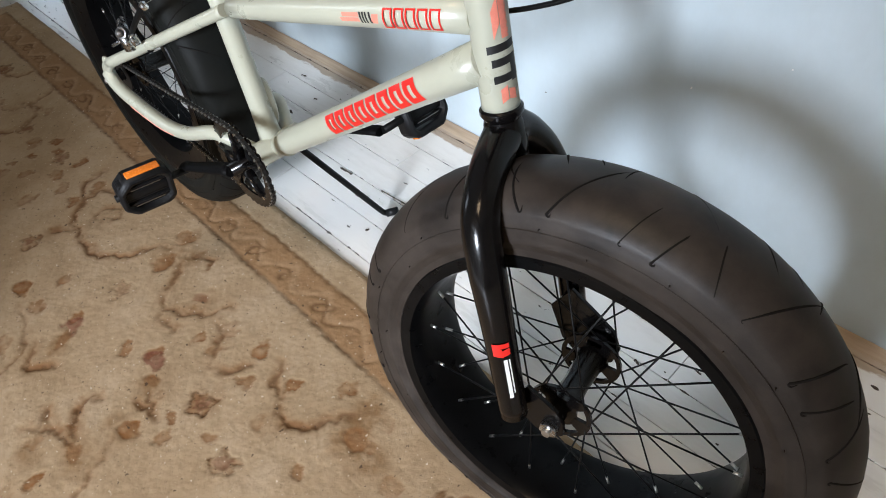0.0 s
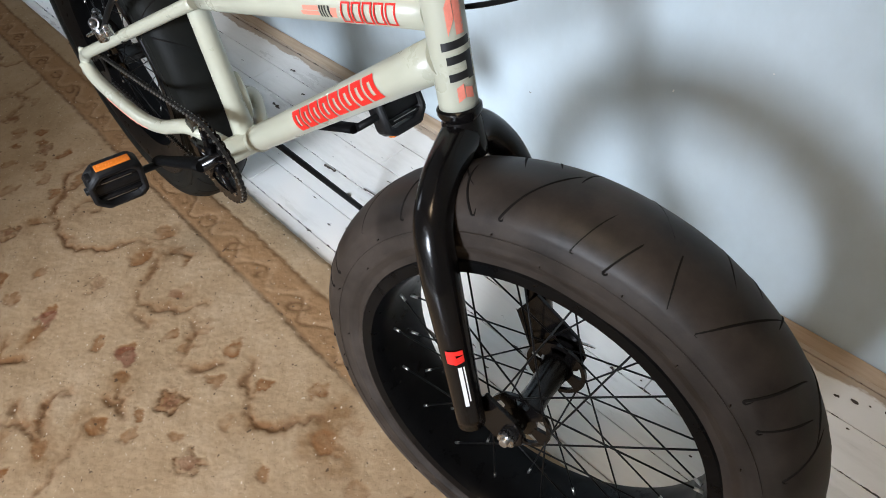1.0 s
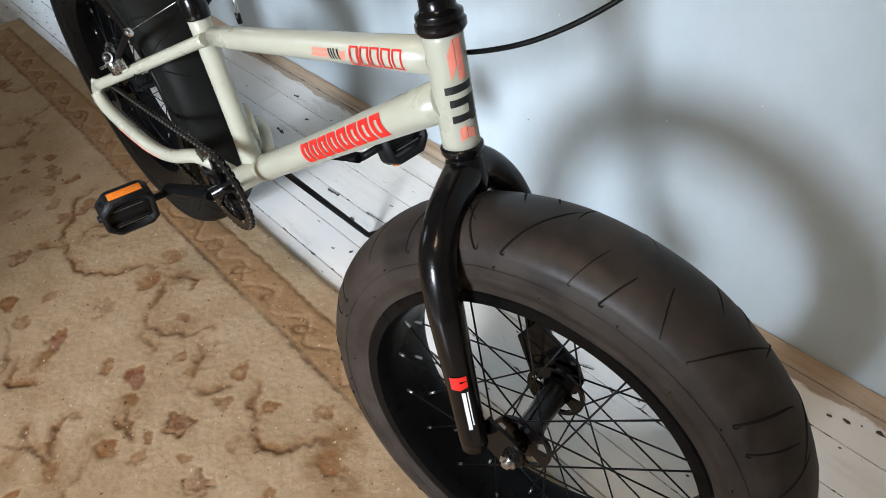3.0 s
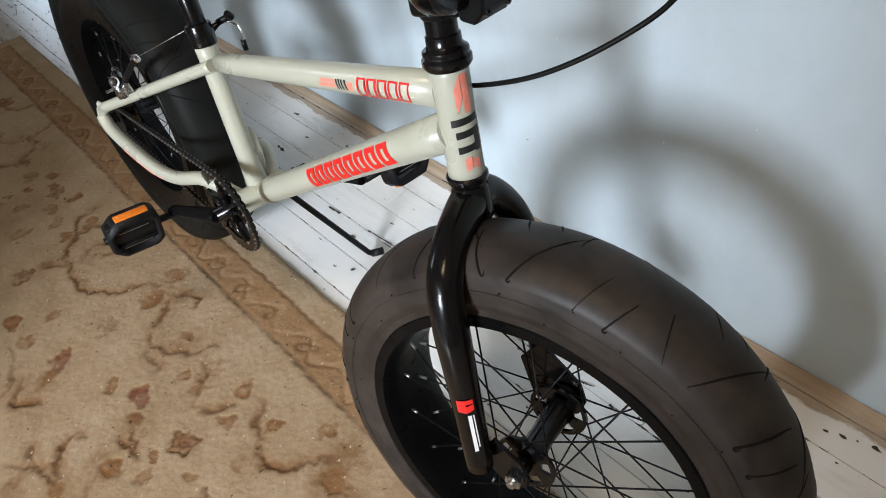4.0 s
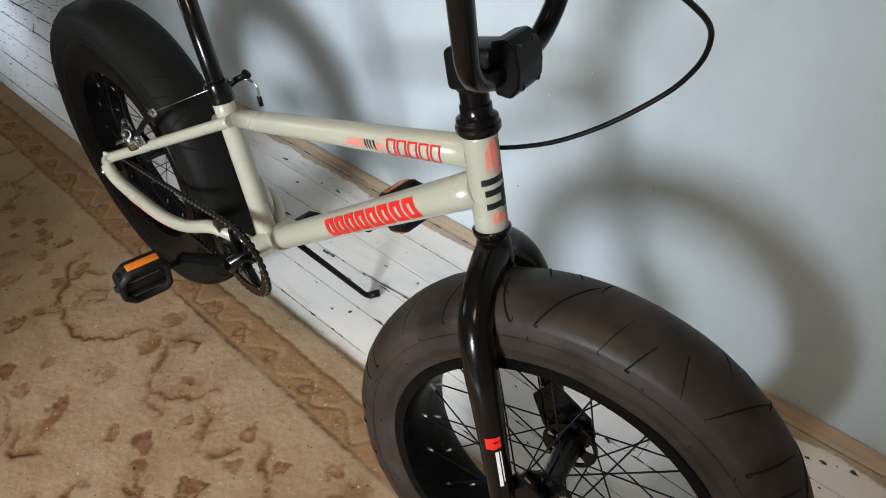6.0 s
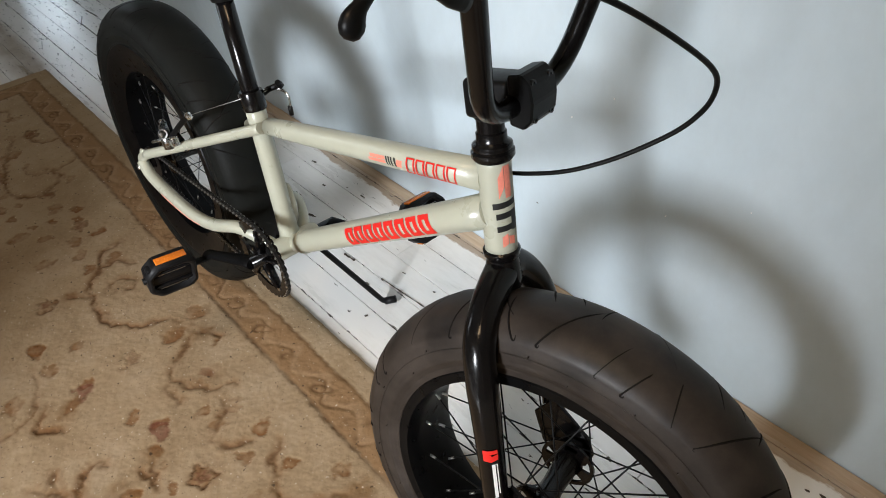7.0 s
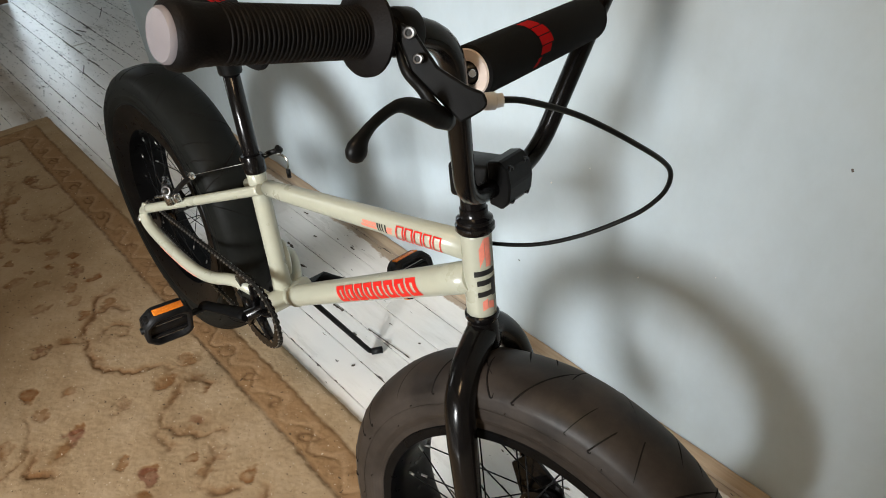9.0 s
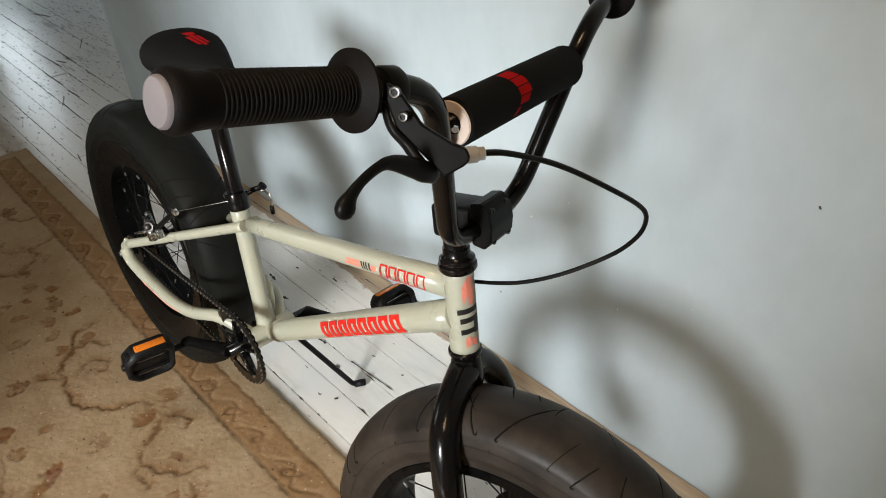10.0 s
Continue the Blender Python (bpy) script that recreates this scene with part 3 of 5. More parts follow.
    wave = np.exp(-((mid - curl) / 0.009) ** 2) * band
    knots = np.exp(-((np.hypot(mid + curl * 0.7, 0.022 * np.sin(along * 27)) - 0.011) / 0.0030) ** 2)
    etch = np.maximum(np.exp(-((mid - curl - 0.010) / 0.0036) ** 2), knots) * band * np.clip(0.75 + 1.6 * rough(0.045, 15), 0, 1)
    vein = np.maximum(vein, 0.75 * etch)
    worn = rough(0.05, 20) + rough(0.018, 21) * 0.7 + rough(0.008, 22) * 0.8
    brown *= np.clip(0.98 + 1.0 * worn, 0.25, 1.2)
    vein *= np.clip(0.95 + 0.9 * worn, 0.15, 1.1)
    pile = 0.0008 * rough(0.009, 31) + 0.0012 * rough(0.03, 32) - 0.0012 * brown - 0.0024 * np.maximum(vein, line) + 0.00022 * rng.randn(*X.shape)
    edge = np.clip(np.minimum(inward, 0.012) / 0.012, 0, 1) ** 0.5
    Zs = (0.0070 + pile) * edge + 0.0004
    me = bpy.data.meshes.new("carpet")
    verts = np.stack([X, Y, Zs], -1).reshape(-1, 3)
    idx = np.arange(nx * ny).reshape(ny, nx)
    faces = np.stack([idx[:-1, :-1], idx[:-1, 1:], idx[1:, 1:], idx[1:, :-1]], -1).reshape(-1, 4)
    me.vertices.add(len(verts))
    me.vertices.foreach_set("co", verts.ravel())
    me.loops.add(faces.size)
    me.loops.foreach_set("vertex_index", faces.ravel())
    me.polygons.add(len(faces))
    me.polygons.foreach_set("loop_start", np.arange(len(faces)) * 4)
    me.update(calc_edges=True)
    me.polygons.foreach_set("use_smooth", np.ones(len(faces), bool))
    for key, value in (("sprig", brown), ("bloom", red), ("band", band), ("line", line), ("scroll", wave), ("vein", vein), ("clump", wash)):
        me.attributes.new(key, "FLOAT", "POINT").data.foreach_set("value", value.astype(np.float32).ravel())
    m, nt, b, _ = node_mat("cut_pile_carpet")

    def woven(key):
        n = nt.nodes.new("ShaderNodeAttribute")
        n.attribute_name = key
        return n.outputs["Fac"]
    pos = nt.nodes.new("ShaderNodeNewGeometry").outputs["Position"]
    tuft = noise_of(nt, pos, 210, 5, 0.68)
    soil = noise_of(nt, pos, 7, 7, 0.65)
    base = ramp(nt, soil, [(0.28, (0.284, 0.193, 0.109)), (0.5, (0.348, 0.246, 0.147)), (0.72, (0.402, 0.298, 0.192))])
    base = blend(nt, calc(nt, "MULTIPLY", woven("clump"), 0.95), base, (0.185, 0.096, 0.038))
    col = blend(nt, calc(nt, "MULTIPLY", woven("band"), 0.9), base, (0.262, 0.150, 0.072))
    col = blend(nt, calc(nt, "MULTIPLY", woven("scroll"), 0.35), col, (0.43, 0.285, 0.165))
    col = blend(nt, calc(nt, "MULTIPLY", woven("sprig"), 0.92), col, (0.185, 0.080, 0.026))
    col = blend(nt, calc(nt, "MULTIPLY", woven("bloom"), 0.8), col, (0.150, 0.042, 0.026))
    # woven dark lines, with the carved grooves' shade put into their colour
    col = blend(nt, calc(nt, "MULTIPLY", calc(nt, "MAXIMUM", woven("line"), woven("vein")), 0.86), col, (0.092, 0.043, 0.016))
    grain = calc(nt, "MINIMUM", calc(nt, "MAXIMUM", calc(nt, "MULTIPLY", calc(nt, "SUBTRACT", 0.43, tuft), 2.6), 0.0), 0.45)
    col = blend(nt, grain, col, (0.07, 0.042, 0.024))
    # stray dark and pale fibres
    fleck = noise_of(nt, pos, 95, 2, 0.5)
    col = blend(nt, ramp(nt, fleck, [(0.705, (0, 0, 0)), (0.73, (0.8, 0.8, 0.8))]), col, (0.060, 0.038, 0.024))
    pale = noise_of(nt, stretched(nt, pos, 1, 1.1, 0.9), 130, 2, 0.5)
    col = blend(nt, ramp(nt, pale, [(0.70, (0, 0, 0)), (0.73, (0.7, 0.7, 0.7))]), col, (0.66, 0.56, 0.43))
    nt.links.new(col, b.inputs["Base Color"])
    b.inputs["Roughness"].default_value = 0.95
    b.inputs["Specular IOR Level"].default_value = 0.1
    relief(nt, b, calc(nt, "ADD", tuft, calc(nt, "MULTIPLY", noise_of(nt, pos, 60, 4, 0.6), 0.35)), 0.34, 0.004)
    return part("carpet", me, m, None, "worn beige floral carpet with a brown border, on the boards", None, "carpet")


# flakes gone from the floor paint, down to dark wood
M_BARED = mat("bared_dark_wood", (0.06, 0.042, 0.03), 0.8, vary=0.3, scale=60)
rand = random.Random(4)
for x, y, r in ((0.205, 0.414, 0.0076), (0.228, 0.422, 0.0108), (0.248, 0.429, 0.0033), (0.273, 0.435, 0.0130), (0.241, 0.372, 0.0041), (0.102, 0.177, 0.0050), (-0.026, 0.234, 0.0037), (0.113, 0.484, 0.0036)):
    r *= 0.62
    ring = [(r * rand.uniform(0.65, 1.25) * math.cos(a) * (1 - 0.2 * rand.random()), 0.42 * r * rand.uniform(0.6, 1.4) * math.sin(a)) for a in [2 * math.pi * k / 11 for k in range(11)]]
    part("paint_chip", prism(ring, 0.0012), M_BARED, floor, "", Matrix.Translation((x, y, 0.0011)) @ Matrix.Rotation(rand.uniform(-0.15, 0.15), 4, "Z"))

# longer gashes along the joints and small nicks: place, half length, half width, turn in degrees
GASHES = ((-0.680, 0.229, 0.075, 0.0013, 4), (-0.872, 0.216, 0.021, 0.0032, 4), (-1.191, 0.274, 0.019, 0.0036, -6), (-1.083, 0.246, 0.014, 0.0040, 16), (-1.047, 0.394, 0.010, 0.0026, -4),
          (-0.763, 0.189, 0.007, 0.0028, 5), (-0.784, 0.178, 0.006, 0.0018, 0), (-0.682, 0.123, 0.0045, 0.0026, 60), (-0.625, 0.283, 0.0035, 0.0020, 20), (-0.726, 0.275, 0.006, 0.0010, 10),
          (-1.175, 0.350, 0.006, 0.0030, 15), (-1.296, 0.399, 0.010, 0.0030, 10), (-0.133, 0.228, 0.015, 0.0014, 20), (-0.072, 0.220, 0.006, 0.0024, -20), (0.013, 0.269, 0.007, 0.0026, -10), (-0.230, 0.080, 0.005, 0.0016, 10))
SCUFFS = ((-2.997, 0.314, 0.060, 0.0022, -23), (-3.755, 0.679, 0.090, 0.0026, -24), (-2.385, 0.157, 0.040, 0.0024, -9), (-2.877, 0.103, 0.045, 0.0018, -17), (-3.534, 0.494, 0.040, 0.0050, 18), (-4.477, 0.711, 0.075, 0.0100, 20),
          (-3.643, 0.459, 0.190, 0.0040, 3), (-3.317, 0.381, 0.115, 0.0034, 2), (-3.580, 0.541, 0.130, 0.0040, -1), (-2.62, 0.223, 0.080, 0.0030, 1), (-2.86, 0.302, 0.110, 0.0030, -1), (-2.30, 0.302, 0.060, 0.0026, 1), (-3.05, 0.381, 0.060, 0.0045, 4))
for x, y, a, w, turn in GASHES + SCUFFS:
    n = 9 + int(a / 0.010)
    side = [(-a + 2 * a * (k + 0.5) / n, w * rand.uniform(0.25, 1.2)) for k in range(n)]
    ring = [(-a, 0.0)] + [(u, -v) for u, v in side] + [(a, 0.0)] + [(u, v * rand.uniform(0.4, 1.1)) for u, v in reversed(side)]
    part("paint_chip", prism(ring, 0.0012), M_BARED, floor, "", Matrix.Translation((x, y, 0.0011)) @ Matrix.Rotation(radians(turn), 4, "Z"))

carpet()

# ---------------------------------------------------------------- far end of the passage
door = slab("door_1", -4.36, -4.32, -0.62, 0.36, 0.008, 2.0, M_DOORWOOD, "brown stained wooden door standing open at the passage's far end", "door")
for z0, z1 in ((0.16, 0.86), (1.0, 1.86)):
    slab("door_panel", -4.3195, -4.309, -0.50, 0.24, z0, z1, M_DOORWOOD, "", "", door, "")
part("door_handle", sweep([(-4.32, 0.29, 1.0), (-4.27, 0.29, 1.0), (-4.265, 0.21, 1.0)], 0.009, 12), M_STEEL, door, "steel lever handle")

# ---------------------------------------------------------------- bicycle
PLANE_P, PLANE_N = Vector((-0.5, 0.008, 0.5)), Vector((-0.03, 1.0, -0.087)).normalized()


def mirrored(p):
    """The same place on the other side of the bicycle's middle plane."""
    p = Vector(p)
    return p - PLANE_N * (2 * (p - PLANE_P).dot(PLANE_N))


def lerp(a, b, t):
    return Vector(a) + (Vector(b) - Vector(a)) * t


bike = thing("bicycle", (-0.56, 0.0, 0.0), "cream fat-tyre bicycle with black fork, leaning on its kickstand", "bicycle")

HT_TOP, HT_BOT = Vector((-0.187, 0.037, 0.711)), Vector((-0.1648, 0.0268, 0.5988))
STEER = (HT_TOP - HT_BOT).normalized()
TT_A, TT_B = Vector((-0.672, 0.009, 0.562)), Vector((-0.190, 0.034, 0.685))
DT_A, DT_B = Vector((-0.655, -0.011, 0.328)), Vector((-0.180, 0.030, 0.645))
ST_A, ST_B = Vector((-0.664, -0.011, 0.330)), Vector((-0.710, 0.010, 0.590))
BB = Vector((-0.655, -0.011, 0.330))

frame_part = part("frame", sweep([lerp(DT_A, DT_B, t) for t in (0, 0.06, 0.12, 0.5, 0.9, 1)], [0.0175, 0.0195, 0.0205, 0.0205, 0.0215, 0.022], 32), M_CREAM, bike, "glossy cream painted steel frame")
part("top_tube", sweep([lerp(TT_A, TT_B, t) for t in (0, 0.1, 0.3, 0.8, 1)], [0.0140, 0.0155, 0.0165, 0.0175, 0.0190], 32), M_CREAM, frame_part)
part("head_tube", sweep([HT_BOT - STEER * 0.001, HT_BOT + STEER * 0.006, HT_TOP - STEER * 0.006, HT_TOP + STEER * 0.001], [0.0198, 0.0194, 0.0194, 0.0198], 36), M_CREAM, frame_part)
part("seat_tube", sweep([lerp(ST_A, ST_B, t) for t in (0, 0.12, 0.25, 0.9, 1)], [0.0205, 0.0180, 0.0168, 0.0168, 0.0175], 32), M_CREAM, frame_part)
part("bottom_bracket_shell", sweep([BB - PLANE_N * 0.050, BB - PLANE_N * 0.047, BB + PLANE_N * 0.047, BB + PLANE_N * 0.050], [0.0190, 0.0205, 0.0205, 0.0190], 32), M_CREAM, frame_part)
part("weld_collar", sweep([lerp(DT_A, DT_B, t) for t in (0.072, 0.078, 0.084, 0.090)], [0.0205, 0.0222, 0.0222, 0.0205], 32), M_CREAM, frame_part)
# rounded stay yoke on the wall side of the seat tube
yoke = [(0.020 * math.cos(a), 0.044 * math.sin(a)) for a in [2 * math.pi * k / 24 for k in range(24)]]
part("stay_yoke", prism(yoke, 0.022, 0.004), M_CREAM, frame_part, "", axes(lerp(ST_A, ST_B, 0.24) + Vector((-0.010, 0, 0)) + PLANE_N * 0.015, -PLANE_N, (1, 0, 0.08)))

SS = [lerp((-0.677, -0.004, 0.562), (-1.028, -0.107, 0.402), k / 4) for k in range(5)]
CS = [Vector(p) for p in ((-1.069, -0.109, 0.368), (-1.040, -0.111, 0.346), (-0.960, -0.108, 0.332), (-0.870, -0.103, 0.328), (-0.801, -0.093, 0.338), (-0.725, -0.073, 0.362))]
CS.append(BB - PLANE_N * 0.034 + Vector((-0.012, 0, 0.004)))
for side in (0, 1):
    ss = [mirrored(p) for p in SS] if side else SS
    cs = [mirrored(p) for p in CS] if side else CS
    part("seat_stay", sweep(smooth_path(ss, 8), 0.0098, 20), M_CREAM, frame_part)
    part("chain_stay", sweep(smooth_path(cs, 8), 0.0122, 20), M_CREAM, frame_part)
    a, b2 = ss[-1], cs[0]
    part("dropout", sweep(smooth_path([a + (a - ss[-2]).normalized() * 0.012 + Vector((0, 0, 0.006)), a, lerp(a, b2, 0.5) + Vector((-0.006, 0, 0)), b2, b2 + Vector((0.004, 0, -0.014))], 6), 0.0105, 14, flat=0.55), M_CREAM, frame_part)

# red pinstripe under the chain stay
part("pinstripe", sweep([p - PLANE_N * 0.0114 + Vector((-0.001, 0, -0.0030)) for p in smooth_path(CS, 8)[14:29]], 0.0016, 8), M_PALE, frame_part, "thin faded red stripe")


def marks(a, b, r, ref, u0, u1, h, n, slant, gap, slot):
    """A row of plain slanted blocks on a tube, each with a slot in it."""
    cells = []
    w = (u1 - u0) / n
    for i in range(n):
        x0, x1 = u0 + w * i, u0 + w * (i + 1) - gap
        s = (x1 - x0 - slot) / 2
        cells.append((x0, x0 + s, -h / 2, h / 2, slant))
        cells.append((x1 - s, x1, -h / 2, h / 2, slant))
        for v0 in (-h / 2, h / 2 - s * 0.8):
            cells.append((x0 + s + slant * (v0 + h / 2), x1 - s + slant * (v0 + h / 2), v0, v0 + s * 0.8, slant))
    return decal(a, b, r, cells, ref)


DT_REF = Vector((0.30, -0.90, 0.30))
part("down_tube_mark", marks(DT_A, DT_B, 0.0216, DT_REF, 0.243, 0.474, 0.029, 8, 0.20, 0.0050, 0.0068), M_RED, frame_part, "bold red printed blocks")
TT_REF = Vector((0.25, -0.94, 0.10))
part("top_tube_mark", marks(TT_A, TT_B, 0.0186, TT_REF, 0.374, 0.466, 0.022, 5, -0.15, 0.0030, 0.0105), M_RED, frame_part, "thin red printed outlines")
part("top_tube_bars", decal(TT_A, TT_B, 0.0171, [(0.293, 0.328, 0.000, 0.0045, 0.3), (0.297, 0.328, -0.0055, -0.001, 0.3), (0.353, 0.364, -0.004, 0.006, -0.4)], TT_REF), M_PALE, frame_part, "faded red printed bars")
part("top_tube_ink", decal(TT_A, TT_B, 0.0171, [(0.330, 0.3330, -0.006, 0.006, 0.1), (0.335, 0.3380, -0.006, 0.006, 0.1), (0.340, 0.3430, -0.006, 0.006, 0.1), (0.3465, 0.3500, -0.006, 0.006, 0.1)], TT_REF), M_INK, frame_part, "small black printed bars")
HT_REF = Vector((0.96, -0.24, 0))
part("head_tube_badge", decal(HT_BOT, HT_TOP, 0.0195, [(0.072, 0.097, -0.0080, -0.0010, 2.0), (0.072, 0.1105, -0.0004, 0.0066, 0.0), (0.072, 0.1105, 0.0071, 0.0078, 0.0)], HT_REF), M_PALE, frame_part, "faded red printed panel")
part("head_tube_badge", decal(HT_BOT, HT_TOP, 0.0195, [(0.010, 0.0240, -0.008, -0.001, 0.5), (0.0135, 0.0240, 0.000, 0.008, -0.3)], HT_REF), M_PALE, frame_part, "small faded red printed panel")
part("head_tube_ink", decal(HT_BOT, HT_TOP, 0.0195, [(0.0590, 0.0665, -0.016, 0.013, 0.1), (0.030, 0.0375, -0.013, 0.013, 0.1), (0.0460, 0.0535, -0.013, 0.013, 0.1), (0.030, 0.0535, 0.005, 0.013, 0.0)], HT_REF), M_INK, frame_part, "bold black printed blocks")


# ---- wheels
def tyre_section(R, rt, half, bead_r, bead_half, n):
    """Half-round section of a fat tyre, bead to bead, as (radius, height) with its outward normals."""
    Rm = R - rt
    cross = [(bead_r, -bead_half), (bead_r + 0.003, -bead_half - 0.0015)]
    for i in range(n + 1):
        a = (-0.5 + i / n) * math.pi * 1.26
        c, s = math.cos(a), math.sin(a)
        cross.append((Rm + rt * math.copysign(abs(c) ** 0.86, c), half * math.copysign(abs(s) ** 0.90, s)))
    cross += [(bead_r + 0.003, bead_half + 0.0015), (bead_r, bead_half)]
    cr = np.array(cross)
    d = np.gradient(cr, axis=0)
    nr = np.stack([d[:, 1], -d[:, 0]], 1)
    return cr, nr / np.linalg.norm(nr, axis=1)[:, None]


def tyre_mesh(cr, nr, nseg):
    """The tyre's skin, slightly uneven, with a low step where the tread ends."""
    s = np.concatenate([[0], np.cumsum(np.linalg.norm(np.diff(cr, axis=0), axis=1))])
    s -= s[-1] / 2
    th = np.linspace(0, 2 * np.pi, nseg, endpoint=False)
    S, T = np.meshgrid(s, th)
    q = np.abs(S)
    off = -0.0009 / (1 + np.exp(-(q - 0.064) / 0.0008)) + 0.0012 * np.exp(-((q - 0.094) / 0.0022) ** 2)
    off += 0.0004 * np.sin(T * 5 + 2) + 0.0003 * np.sin(T * 13) * np.cos(S * 60)
    rr, hh = cr[:, 0][None] + off * nr[:, 0][None], cr[:, 1][None] + off * nr[:, 1][None]
    V = np.stack([rr * np.cos(T), rr * np.sin(T), hh], -1).reshape(-1, 3)
    m = len(cr)
    idx = np.arange(nseg * m).reshape(nseg, m)
    nx = np.roll(idx, -1, 0)
    F = np.stack([idx[:, :-1], nx[:, :-1], nx[:, 1:], idx[:, 1:]], -1).reshape(-1, 4)
    me = bpy.data.meshes.new("tyre")
    me.from_pydata(V.tolist(), [], F.tolist())
    me.polygons.foreach_set("use_smooth", np.ones(len(F), bool))
    me.update()
    return me


def slot_cord(cr, nr, R, sgn, start, stop, lead, bowed):
    """One slot in the tread: a narrow dark cord, half sunk, that ends in a hook on the shoulder; its colour is the
    groove's shade.
    """
    s = np.concatenate([[0], np.cumsum(np.linalg.norm(np.diff(cr, axis=0), axis=1))])
    s -= s[-1] / 2

    def on(q, c):
        q = q * sgn
        r, h = np.interp(q, s, cr[:, 0]), np.interp(q, s, cr[:, 1])
        a, b2 = np.interp(q, s, nr[:, 0]), np.interp(q, s, nr[:, 1])
        r, h = r - a * 0.0008, h - b2 * 0.0008
        return (r * math.cos(c / R), r * math.sin(c / R), h)
    n = 16
    line = [(start + (stop - start) * i / n, lead * ((i / n) ** bowed)) for i in range(n + 1)]
    pts = [on(q, c) for q, c in line]
    # a short hook at the end on the shoulder
    pts += [on(stop + 0.0016 * math.sin(a), lead + 0.0020 * (1 - math.cos(a))) for a in (0.8, 1.6, 2.4, 3.0)] + [on(stop - 0.005, lead + 0.0044)]
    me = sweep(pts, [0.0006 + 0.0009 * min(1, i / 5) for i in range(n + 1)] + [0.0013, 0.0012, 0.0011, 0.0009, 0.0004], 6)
    me.materials.append(M_SLOT_SHADE)
    return me


def rim_mesh(r_out, r_in, half):
    """A wide single-wall rim with rolled edges, ribbed on the inside."""
    prof = [(r_out, -half), (r_out + 0.002, -half + 0.002), (r_out, -half + 0.004), (r_out - 0.010, -half + 0.006), (r_in + 0.006, -half * 0.60), (r_in + 0.004, 0),
            (r_in + 0.006, half * 0.60), (r_out - 0.010, half - 0.006), (r_out, half - 0.004), (r_out + 0.002, half - 0.002), (r_out, half),
            (r_out - 0.013, half - 0.001), (r_in + 0.002, half * 0.78), (r_in, half * 0.5), (r_in - 0.001, 0), (r_in, -half * 0.5), (r_in + 0.002, -half * 0.78), (r_out - 0.013, -half + 0.001)]
    return lathe(prof, 128, closed=True)


def flange_mesh(r, t):
    """A hub flange: a disc with five oval holes through it."""
    bm = bmesh.new()
    outer = 60
    loops = []
    for zz in (-t / 2, t / 2):
        ring_o = [bm.verts.new((r * math.cos(2 * math.pi * i / outer), r * math.sin(2 * math.pi * i / outer), zz)) for i in range(outer)]
        ring_m = [bm.verts.new((r * 0.86 * math.cos(2 * math.pi * i / outer), r * 0.86 * math.sin(2 * math.pi * i / outer), zz)) for i in range(outer)]
        ring_i = [bm.verts.new((r * 0.48 * math.cos(2 * math.pi * i / outer), r * 0.48 * math.sin(2 * math.pi * i / outer), zz)) for i in range(outer)]
        loops.append((ring_o, ring_m, ring_i))
    for i in range(outer):
        j = (i + 1) % outer
        web = (i % 12) < 6
        for lo in loops:
            bm.faces.new((lo[0][i], lo[0][j], lo[1][j], lo[1][i]))
            if web:
                bm.faces.new((lo[1][i], lo[1][j], lo[2][j], lo[2][i]))
        a, b2 = loops
        bm.faces.new((a[0][i], a[0][j], b2[0][j], b2[0][i]))
        if not web:
            bm.faces.new((a[1][i], a[1][j], b2[1][j], b2[1][i]))
        if web and not ((i + 1) % 12) < 6:
            bm.faces.new((a[1][j], a[2][j], b2[2][j], b2[1][j]))
        if web and not ((i - 1) % 12) < 6:
            bm.faces.new((a[1][i], a[2][i], b2[2][i], b2[1][i]))
    bmesh.ops.recalc_face_normals(bm, faces=bm.faces)
    return bm


def hex_nut(r, h):
    bm = bmesh.new()
    bmesh.ops.create_cone(bm, cap_ends=True, segments=6, radius1=r, radius2=r, depth=h)
    bmesh.ops.bevel(bm, geom=bm.edges[:], offset=0.0008, segments=2, affect="EDGES")
    return bm


